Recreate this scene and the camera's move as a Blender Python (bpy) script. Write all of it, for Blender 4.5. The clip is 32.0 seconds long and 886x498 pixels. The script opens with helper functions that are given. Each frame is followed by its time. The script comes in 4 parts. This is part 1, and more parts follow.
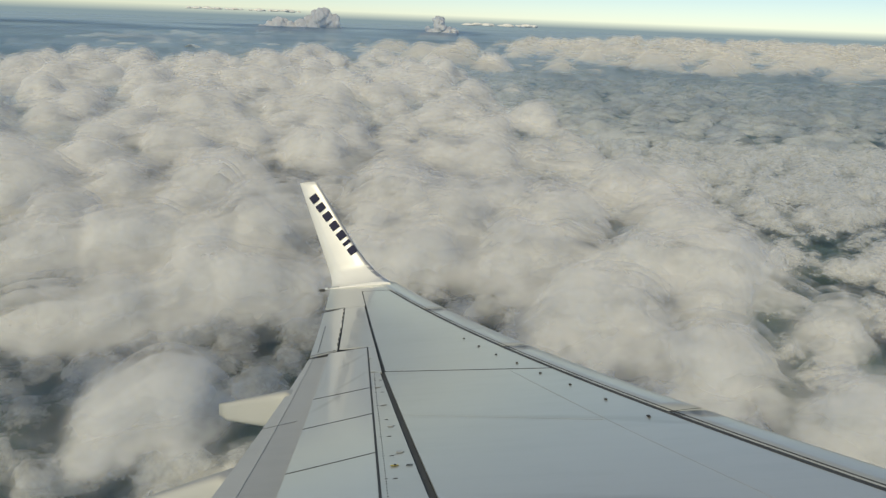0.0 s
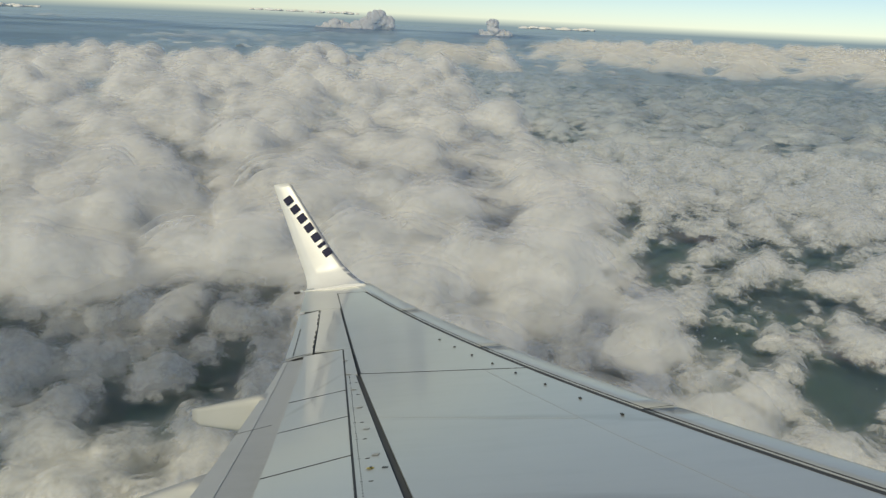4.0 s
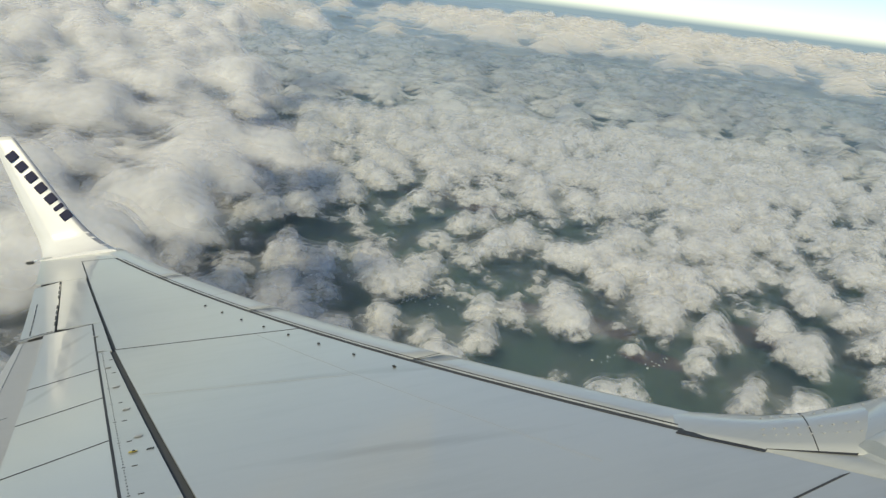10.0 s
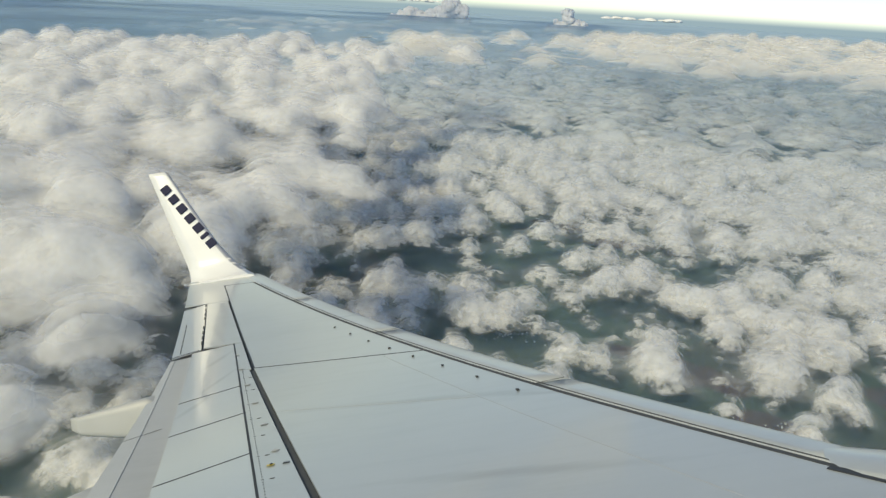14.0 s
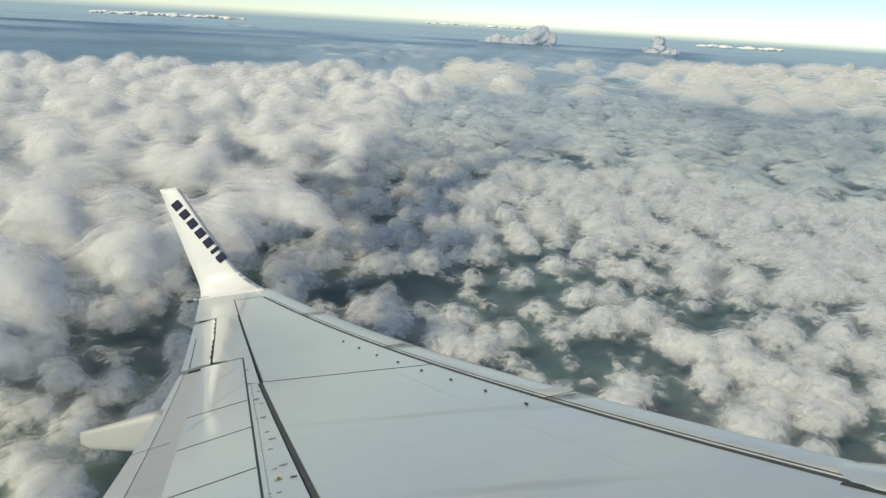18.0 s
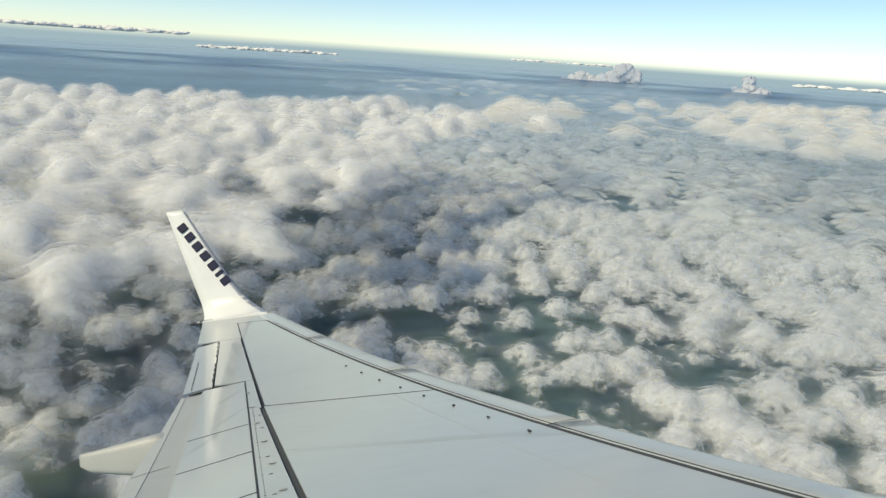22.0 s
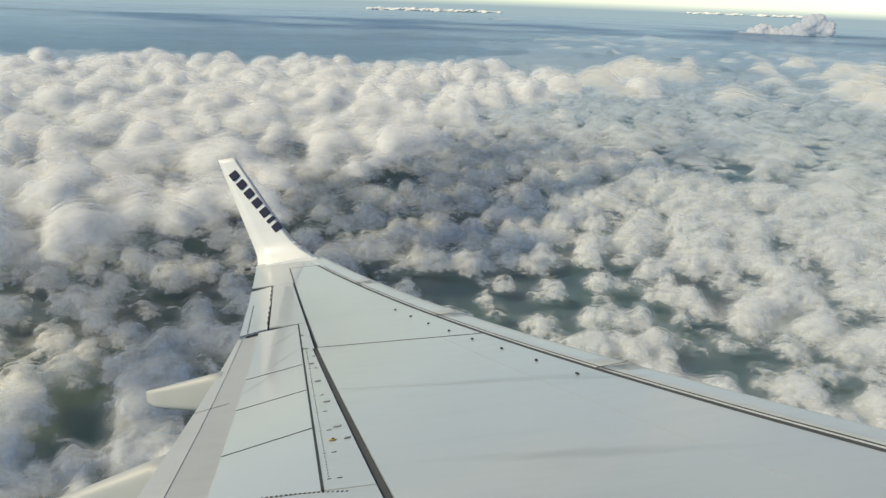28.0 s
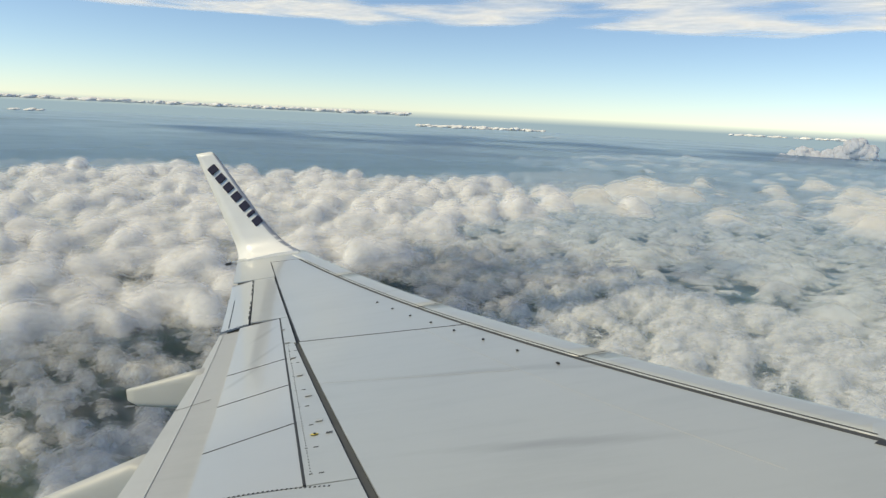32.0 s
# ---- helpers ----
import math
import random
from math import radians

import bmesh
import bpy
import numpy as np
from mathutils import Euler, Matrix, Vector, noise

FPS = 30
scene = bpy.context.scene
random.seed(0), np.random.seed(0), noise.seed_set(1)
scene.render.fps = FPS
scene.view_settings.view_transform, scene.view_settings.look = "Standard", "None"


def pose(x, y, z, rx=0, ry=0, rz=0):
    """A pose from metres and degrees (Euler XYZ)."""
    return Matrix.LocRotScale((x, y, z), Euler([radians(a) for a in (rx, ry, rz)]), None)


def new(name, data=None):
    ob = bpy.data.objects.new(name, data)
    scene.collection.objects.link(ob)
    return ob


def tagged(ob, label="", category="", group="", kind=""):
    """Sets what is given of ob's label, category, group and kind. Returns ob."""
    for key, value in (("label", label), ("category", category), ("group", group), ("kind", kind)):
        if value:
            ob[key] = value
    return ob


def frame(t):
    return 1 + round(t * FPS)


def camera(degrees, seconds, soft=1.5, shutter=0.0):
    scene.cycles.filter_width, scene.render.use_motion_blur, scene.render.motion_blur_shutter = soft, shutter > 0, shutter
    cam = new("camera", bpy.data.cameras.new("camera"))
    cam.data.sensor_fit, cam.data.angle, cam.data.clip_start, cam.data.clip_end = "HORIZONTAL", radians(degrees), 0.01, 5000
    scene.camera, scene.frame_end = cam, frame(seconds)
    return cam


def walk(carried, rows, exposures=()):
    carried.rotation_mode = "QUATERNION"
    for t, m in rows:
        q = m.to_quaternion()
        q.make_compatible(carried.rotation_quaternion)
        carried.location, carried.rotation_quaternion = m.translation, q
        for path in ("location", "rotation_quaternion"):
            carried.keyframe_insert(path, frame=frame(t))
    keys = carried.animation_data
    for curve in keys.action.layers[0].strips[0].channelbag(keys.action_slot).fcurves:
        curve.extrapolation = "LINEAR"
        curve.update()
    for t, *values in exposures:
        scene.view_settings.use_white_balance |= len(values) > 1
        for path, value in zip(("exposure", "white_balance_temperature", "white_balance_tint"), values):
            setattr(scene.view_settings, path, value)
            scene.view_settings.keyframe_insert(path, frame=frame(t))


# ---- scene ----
cam = camera(66.0, 32.0, soft=1.4)
walk(cam, [
    (0, pose(0.001, 0.001, 0.005, 71.115, -2.204, 0.776)), (0.5, pose(6.667, 0.794, -0.375, 71.138, -2.659, 1.402)),
    (1, pose(13.335, 1.589, -0.724, 71.251, -2.789, 2.324)), (1.5, pose(20.005, 2.386, -1.041, 71.396, -3.102, 2.780)),
    (2, pose(26.679, 3.183, -1.321, 71.350, -2.806, 3.121)), (2.5, pose(33.357, 3.987, -1.545, 71.182, -2.700, 3.921)),
    (3, pose(40.041, 4.804, -1.688, 70.976, -2.713, 4.626)), (3.5, pose(46.733, 5.636, -1.743, 70.951, -2.653, 5.381)),
    (4, pose(53.440, 6.480, -1.695, 71.166, -2.620, 5.998)), (4.5, pose(60.172, 7.340, -1.515, 71.368, -2.614, 6.601)),
    (5, pose(66.907, 8.234, -1.244, 71.550, -2.596, 7.195)), (5.5, pose(73.611, 9.168, -0.950, 71.751, -2.518, 7.785)),
    (6, pose(80.286, 10.134, -0.633, 71.854, -2.388, 8.462)), (6.5, pose(86.936, 11.128, -0.280, 71.875, -2.260, 9.272)),
    (7, pose(93.560, 12.144, 0.104, 72.044, -2.380, 9.970)), (7.5, pose(100.137, 13.170, 0.505, 72.568, -2.493, 10.679)),
    (8, pose(106.653, 14.197, 0.917, 73.132, -2.280, 11.427)), (8.5, pose(113.106, 15.228, 1.342, 73.628, -2.431, 12.592)),
    (9, pose(119.492, 16.265, 1.782, 72.746, -3.243, 9.894)), (9.5, pose(125.813, 17.312, 2.238, 68.904, -5.037, 2.506)),
    (10, pose(132.067, 18.373, 2.712, 68.829, -6.726, -2.170)), (10.5, pose(138.258, 19.452, 3.208, 70.076, -6.766, -2.744)),
    (11, pose(144.391, 20.555, 3.728, 70.519, -6.620, 0.045)), (11.5, pose(150.472, 21.686, 4.276, 70.498, -5.586, 4.397)),
    (12, pose(156.510, 22.851, 4.855, 70.071, -5.014, 8.944)), (12.5, pose(162.511, 24.056, 5.465, 69.789, -4.033, 12.072)),
    (13, pose(168.484, 25.304, 6.108, 69.547, -3.511, 13.353)), (13.5, pose(174.440, 26.623, 6.781, 69.448, -3.353, 13.826)),
    (14, pose(180.388, 28.054, 7.482, 69.860, -3.123, 14.086)), (14.5, pose(186.327, 29.608, 8.214, 69.974, -3.101, 14.571)),
    (15, pose(192.257, 31.291, 8.990, 69.828, -3.075, 15.565)), (15.5, pose(198.182, 33.135, 9.824, 69.631, -3.050, 16.649)),
    (16, pose(204.095, 35.143, 10.658, 69.473, -3.021, 17.764)), (16.5, pose(209.989, 37.268, 11.440, 69.417, -3.009, 18.860)),
    (17, pose(215.865, 39.492, 12.185, 69.786, -3.087, 19.925)), (17.5, pose(221.723, 41.818, 12.905, 70.536, -3.043, 20.926)),
    (18, pose(227.564, 44.239, 13.606, 71.406, -3.243, 21.954)), (18.5, pose(233.380, 46.726, 14.294, 71.827, -3.116, 22.939)),
    (19, pose(239.162, 49.265, 14.978, 72.322, -3.352, 23.869)), (19.5, pose(244.908, 51.859, 15.661, 72.707, -3.415, 24.691)),
    (20, pose(250.616, 54.509, 16.345, 72.920, -3.210, 25.522)), (20.5, pose(256.288, 57.212, 17.030, 73.253, -3.291, 26.440)),
    (21, pose(261.924, 59.969, 17.719, 73.550, -3.131, 27.262)), (21.5, pose(267.528, 62.780, 18.413, 73.905, -3.495, 28.362)),
    (22, pose(273.101, 65.650, 19.116, 73.715, -3.721, 29.528)), (22.5, pose(278.644, 68.585, 19.833, 72.135, -4.206, 30.784)),
    (23, pose(284.156, 71.590, 20.565, 70.452, -4.220, 32.563)), (23.5, pose(289.636, 74.669, 21.315, 70.165, -4.049, 33.655)),
    (24, pose(295.083, 77.824, 22.082, 70.593, -3.866, 34.404)), (24.5, pose(300.498, 81.054, 22.864, 71.069, -3.745, 34.883)),
    (25, pose(305.882, 84.356, 23.660, 71.150, -3.986, 35.855)), (25.5, pose(311.233, 87.733, 24.464, 70.740, -3.306, 38.129)),
    (26, pose(316.545, 91.193, 25.272, 69.920, -1.812, 39.652)), (26.5, pose(321.815, 94.739, 26.087, 69.742, -1.337, 40.790)),
    (27, pose(327.041, 98.387, 26.916, 69.602, -1.479, 41.739)), (27.5, pose(332.215, 102.156, 27.766, 69.521, -1.665, 42.710)),
    (28, pose(337.336, 106.007, 28.600, 69.700, -1.929, 43.634)), (28.5, pose(342.419, 109.883, 29.385, 70.250, -2.245, 44.419)),
    (29, pose(347.471, 113.785, 30.132, 71.990, -2.372, 44.445)), (29.5, pose(352.489, 117.724, 30.850, 73.304, -2.536, 44.992)),
    (30, pose(357.476, 121.699, 31.543, 74.519, -2.358, 45.474)), (30.5, pose(362.445, 125.696, 32.214, 76.171, -2.257, 45.840)),
    (31, pose(367.407, 129.700, 32.869, 77.690, -2.533, 46.452)), (31.5, pose(372.362, 133.712, 33.509, 78.936, -2.735, 47.094)),
    (32, pose(377.312, 137.730, 34.134, 78.691, -2.762, 48.093))],
    exposures=[(0, -0.10, 8200, -2), (7, -0.14, 8000, -3), (9, -0.02, 8000, -3), (10, 0.22, 8000, -3), (13, 0.28, 8000, -3), (18, 0.31, 7850, -3), (26, 0.44, 8150, -2), (32, 0.34, 8150, -1)])

# ---- world and sun ----
scene.cycles.transparent_max_bounces, scene.cycles.max_bounces, scene.cycles.diffuse_bounces, scene.cycles.transmission_bounces = 24, 4, 3, 2
SUN_AZ, SUN_EL = radians(242), radians(44)

world = bpy.data.worlds.new("sky")
scene.world = world
world.use_nodes = True
wn, wl = world.node_tree.nodes, world.node_tree.links
wn.clear()
w_out = wn.new("ShaderNodeOutputWorld")
w_bg = wn.new("ShaderNodeBackground")
w_sky = wn.new("ShaderNodeTexSky")
w_sky.sky_type = "NISHITA"
w_sky.sun_disc = False
w_sky.sun_elevation = SUN_EL
w_sky.sun_rotation = math.pi / 2 - SUN_AZ
w_sky.altitude = 1500
w_sky.air_density, w_sky.dust_density, w_sky.ozone_density = 0.85, 0.2, 3.0
w_co = wn.new("ShaderNodeTexCoord")
w_sep = wn.new("ShaderNodeSeparateXYZ")
w_ramp = wn.new("ShaderNodeMapRange")
w_ramp.inputs["From Min"].default_value, w_ramp.inputs["From Max"].default_value = -0.010, 0.001
w_mix = wn.new("ShaderNodeMix")
w_mix.data_type = "RGBA"
w_mix.inputs["A"].default_value = (2.3, 3.2, 4.4, 1)
wl.new(w_co.outputs["Generated"], w_sep.inputs[0])
wl.new(w_sep.outputs["Z"], w_ramp.inputs["Value"])
wl.new(w_ramp.outputs[0], w_mix.inputs["Factor"])
w_tint = wn.new("ShaderNodeMix")
w_tint.data_type, w_tint.blend_type = "RGBA", "MULTIPLY"
w_tint.inputs["Factor"].default_value = 1.0
w_tint.inputs["B"].default_value = (0.89, 0.93, 1.10, 1)
wl.new(w_sky.outputs[0], w_tint.inputs["A"])
wl.new(w_tint.outputs["Result"], w_mix.inputs["B"])
wl.new(w_mix.outputs["Result"], w_bg.inputs["Color"])
w_bg.inputs["Strength"].default_value = 0.113
wl.new(w_bg.outputs[0], w_out.inputs["Surface"])

sun_data = bpy.data.lights.new("sun", "SUN")
sun_data.energy, sun_data.angle, sun_data.color = 2.75, radians(12.0), (1, 0.91, 0.757)
sun = new("sun", sun_data)
sun.rotation_euler = Vector((-math.cos(SUN_AZ) * math.cos(SUN_EL), -math.sin(SUN_AZ) * math.cos(SUN_EL), -math.sin(SUN_EL))).to_track_quat("-Z", "Y").to_euler()


# ---- materials ----
def material(name):
    mat = bpy.data.materials.new(name)
    mat.use_nodes = True
    mat.node_tree.nodes.clear()
    return mat, mat.node_tree.nodes, mat.node_tree.links


def noise_node(nodes, links, scale, detail=4.0, rough=0.55, coord="Object", stretch=None):
    co = nodes.new("ShaderNodeTexCoord")
    tex = nodes.new("ShaderNodeTexNoise")
    tex.inputs["Scale"].default_value, tex.inputs["Detail"].default_value, tex.inputs["Roughness"].default_value = scale, detail, rough
    if stretch:
        mp = nodes.new("ShaderNodeMapping")
        mp.inputs["Scale"].default_value = stretch
        links.new(co.outputs[coord], mp.inputs[0])
        links.new(mp.outputs[0], tex.inputs["Vector"])
    else:
        links.new(co.outputs[coord], tex.inputs["Vector"])
    return tex.outputs["Fac"]


def math_node(nodes, links, op, a, b=None, clamp=False):
    nd = nodes.new("ShaderNodeMath")
    nd.operation, nd.use_clamp = op, clamp
    for k, v in enumerate((a, b)):
        if v is None:
            continue
        if isinstance(v, (int, float)):
            nd.inputs[k].default_value = v
        else:
            links.new(v, nd.inputs[k])
    return nd.outputs[0]


def ramp_node(nodes, links, fac, stops):
    nd = nodes.new("ShaderNodeValToRGB")
    while len(nd.color_ramp.elements) < len(stops):
        nd.color_ramp.elements.new(0.5)
    for el, (p, c) in zip(nd.color_ramp.elements, stops):
        el.position, el.color = p, (*c, 1)
    links.new(fac, nd.inputs[0])
    return nd.outputs["Color"]


def painted(name, base, rough=0.35, metal=0.0, grime=0.12, streak=(0.35, 2.2, 1.0), bump=0.004, coat=0.0, smears=()):
    """Aircraft paint: broad tone changes, streaks along the airflow, fine orange peel."""
    mat, nodes, links = material(name)
    out = nodes.new("ShaderNodeOutputMaterial")
    bs = nodes.new("ShaderNodeBsdfPrincipled")
    wide = noise_node(nodes, links, 0.7, 3, 0.5)
    run = noise_node(nodes, links, 3.0, 5, 0.65, stretch=streak)
    fine = noise_node(nodes, links, 60, 3)
    f = math_node(nodes, links, "ADD", math_node(nodes, links, "MULTIPLY", wide, 0.5), math_node(nodes, links, "MULTIPLY", run, 0.5))
    lo = tuple(c * (1 - grime) for c in base)
    hi = tuple(min(1.0, c * (1 + grime * 0.4)) for c in base)
    tone = ramp_node(nodes, links, f, [(0.30, lo), (0.52, base), (0.72, hi)])
    co = nodes.new("ShaderNodeTexCoord")
    for (sx, sy, ang, length, width) in smears:
        mp = nodes.new("ShaderNodeMapping")
        mp.vector_type = "TEXTURE"
        mp.inputs["Location"].default_value, mp.inputs["Rotation"].default_value, mp.inputs["Scale"].default_value = (sx, sy, 0.8), (0, 0, ang), (length, width, 50)
        ln = nodes.new("ShaderNodeVectorMath")
        ln.operation = "LENGTH"
        links.new(co.outputs["Object"], mp.inputs[0])
        links.new(mp.outputs[0], ln.inputs[0])
        dirt = nodes.new("ShaderNodeMapRange")
        dirt.inputs["From Min"].default_value, dirt.inputs["From Max"].default_value, dirt.inputs["To Max"].default_value = 1.0, 0.2, 0.3
        links.new(math_node(nodes, links, "ADD", ln.outputs["Value"], math_node(nodes, links, "MULTIPLY", math_node(nodes, links, "SUBTRACT", run, 0.5), 0.9)), dirt.inputs["Value"])
        sm = nodes.new("ShaderNodeMix")
        sm.data_type = "RGBA"
        links.new(dirt.outputs[0], sm.inputs["Factor"])
        links.new(tone, sm.inputs["A"])
        sm.inputs["B"].default_value = (0.16, 0.155, 0.15, 1)
        tone = sm.outputs["Result"]
    links.new(tone, bs.inputs["Base Color"])
    links.new(math_node(nodes, links, "ADD", math_node(nodes, links, "MULTIPLY", run, 0.12), rough - 0.06), bs.inputs["Roughness"])
    bs.inputs["Metallic"].default_value = metal
    bs.inputs["Coat Weight"].default_value, bs.inputs["Coat Roughness"].default_value = coat, 0.07
    bp = nodes.new("ShaderNodeBump")
    bp.inputs["Strength"].default_value, bp.inputs["Distance"].default_value = 0.05, bump
    links.new(fine, bp.inputs["Height"])
    links.new(bp.outputs[0], bs.inputs["Normal"])
    links.new(bs.outputs[0], out.inputs["Surface"])
    return mat


M_SKIN = painted("wing_grey_paint", (0.395, 0.42, 0.425), 0.34, coat=0.6,
                 smears=[(-5.7, 8.10, -0.21, 1.4, 0.09), (-4.55, 7.75, -0.3, 0.5, 0.07), (-6.3, 12.4, 0.3, 0.8, 0.08), (-5.0, 6.2, -0.2, 1.2, 0.10)])
M_PANEL = painted("control_surface_paint", (0.43, 0.45, 0.455), 0.30, grime=0.05, coat=0.8, streak=(0.2, 0.8, 1.0),
                  smears=[(-8.25, 10.9, 1.32, 0.5, 0.06), (-8.0, 9.9, 1.32, 0.5, 0.05), (-8.05, 9.0, 1.3, 0.4, 0.05)])
M_FLAP = painted("flap_grey_paint", (0.39, 0.40, 0.40), 0.42, grime=0.14)
M_FLAP_EDGE = painted("flap_edge_paint", (0.45, 0.46, 0.455), 0.36, grime=0.12)
M_WHITE = painted("white_paint", (0.80, 0.80, 0.78), 0.30, grime=0.05)
M_FAIR = painted("fairing_paint", (0.45, 0.455, 0.435), 0.5, grime=0.12)
M_METAL = painted("bare_aluminium", (0.60, 0.60, 0.60), 0.42, metal=0.75, grime=0.10)
M_DARK = painted("dark_sealant", (0.035, 0.037, 0.04), 0.6, grime=0.3)
M_GAP = painted("gap_seal", (0.055, 0.058, 0.06), 0.7, grime=0.3)
M_NAVY = painted("navy_paint", (0.010, 0.012, 0.045), 0.75, grime=0.1)
M_YELLOW = painted("yellow_paint", (0.62, 0.50, 0.06), 0.4, grime=0.15)
M_LAMP = painted("lamp_glass", (0.75, 0.78, 0.8), 0.15, grime=0.02)


def cloud_material(name, base, cut, soft, scale, dens, translucency=0.45, ragged=0.9, lift=0.42, edged=True):
    """Cloud: bright scattering veil in tufts, thin where the stored thickness runs out."""
    mat, nodes, links = material(name)
    out = nodes.new("ShaderNodeOutputMaterial")
    at = nodes.new("ShaderNodeAttribute")
    at.attribute_name = "thickness"
    n1 = noise_node(nodes, links, scale, 3, 0.6)
    rag = math_node(nodes, links, "MULTIPLY", math_node(nodes, links, "SUBTRACT", n1, 0.5), ragged * 2.2)
    thick = math_node(nodes, links, "ADD", at.outputs["Fac"], rag)
    mr = nodes.new("ShaderNodeMapRange")
    mr.interpolation_type = "SMOOTHSTEP"
    mr.inputs["From Min"].default_value, mr.inputs["From Max"].default_value = cut, cut + soft
    mr.inputs["To Max"].default_value = dens
    links.new(thick, mr.inputs["Value"])
    fade = nodes.new("ShaderNodeMapRange")
    fade.interpolation_type = "SMOOTHSTEP"
    fade.inputs["From Max"].default_value = 0.45
    links.new(at.outputs["Fac"], fade.inputs["Value"])
    veil = math_node(nodes, links, "MULTIPLY", mr.outputs[0], fade.outputs[0] if edged else 1.0)
    df = nodes.new("ShaderNodeBsdfDiffuse")
    tl = nodes.new("ShaderNodeBsdfTranslucent")
    tr = nodes.new("ShaderNodeBsdfTransparent")
    df.inputs["Color"].default_value, tl.inputs["Color"].default_value = (*base, 1), (*base, 1)
    # light wanders far inside a cloud, so its shade follows the broad shape more than each lump
    lean = nodes.new("ShaderNodeVectorMath")
    lean.operation = "MULTIPLY_ADD"
    lean.inputs[1].default_value, lean.inputs[2].default_value = (1 - lift,) * 3, (0, 0, lift)
    unit = nodes.new("ShaderNodeVectorMath")
    unit.operation = "NORMALIZE"
    geo = nodes.new("ShaderNodeNewGeometry")
    links.new(geo.outputs["Normal"], lean.inputs[0])
    links.new(lean.outputs[0], unit.inputs[0])
    links.new(unit.outputs[0], df.inputs["Normal"])
    m1 = nodes.new("ShaderNodeMixShader")
    m1.inputs[0].default_value = translucency
    links.new(df.outputs[0], m1.inputs[1])
    links.new(tl.outputs[0], m1.inputs[2])
    m2 = nodes.new("ShaderNodeMixShader")
    links.new(veil, m2.inputs[0])
    links.new(tr.outputs[0], m2.inputs[1])
    links.new(m1.outputs[0], m2.inputs[2])
    links.new(m2.outputs[0], out.inputs["Surface"])
    return mat


# the nested shells of each kind of cloud, from the core out to the wisps
WHITE = (0.94, 0.94, 0.94)


def shell_materials(name, scale, dens, cuts, ragged=0.9, translucency=0.45, lift=0.42, soft=0.9):
    return [cloud_material(f"{name}_{('core', 'body', 'coat', 'wisps')[k]}", WHITE, c, soft, scale, d, translucency, ragged, lift) for k, (d, c) in enumerate(zip(dens, cuts))]


M_CUMULUS = shell_materials("cumulus", 0.18, (0.80, 0.54, 0.38, 0.27), (-0.12, 0.16, 0.42, 0.64), 1.35, 0.4, 0.3, 1.0)
M_BANK = shell_materials("bank", 0.085, (0.76, 0.46, 0.40, 0.30), (-0.2, 0.08, 0.30, 0.52), 0.95, 0.4, 0.25, 1.0)
M_BANK_NEAR = shell_materials("near_bank", 0.09, (0.58, 0.38, 0.34, 0.26), (-0.2, 0.12, 0.36, 0.58), 1.25, 0.4, 0.25, 1.0)
M_MIST = cloud_material("thin_mist", WHITE, -0.1, 1.3, 0.07, 0.5, ragged=0.8)
M_FIELD = shell_materials("field", 0.06, (0.9, 0.6, 0.4), (-0.05, 0.16, 0.37), translucency=0.25, lift=0.5)
M_SHEET = shell_materials("sheet", 0.030, (0.45, 0.32, 0.25), (-0.05, 0.2, 0.45), 0.9, translucency=0.4, lift=0.7)
M_TOWER = cloud_material("tower_cloud", (1.0, 0.97, 0.93), -2.0, 0.5, 0.02, 1.0, 0.08, lift=0.35, edged=False)


GROUND_Z = -150.0
PLOUGHED = [(232, 330, 34, 13), (262, 296, 16, 8), (330, 330, 30, 12), (180, 520, 50, 20)]


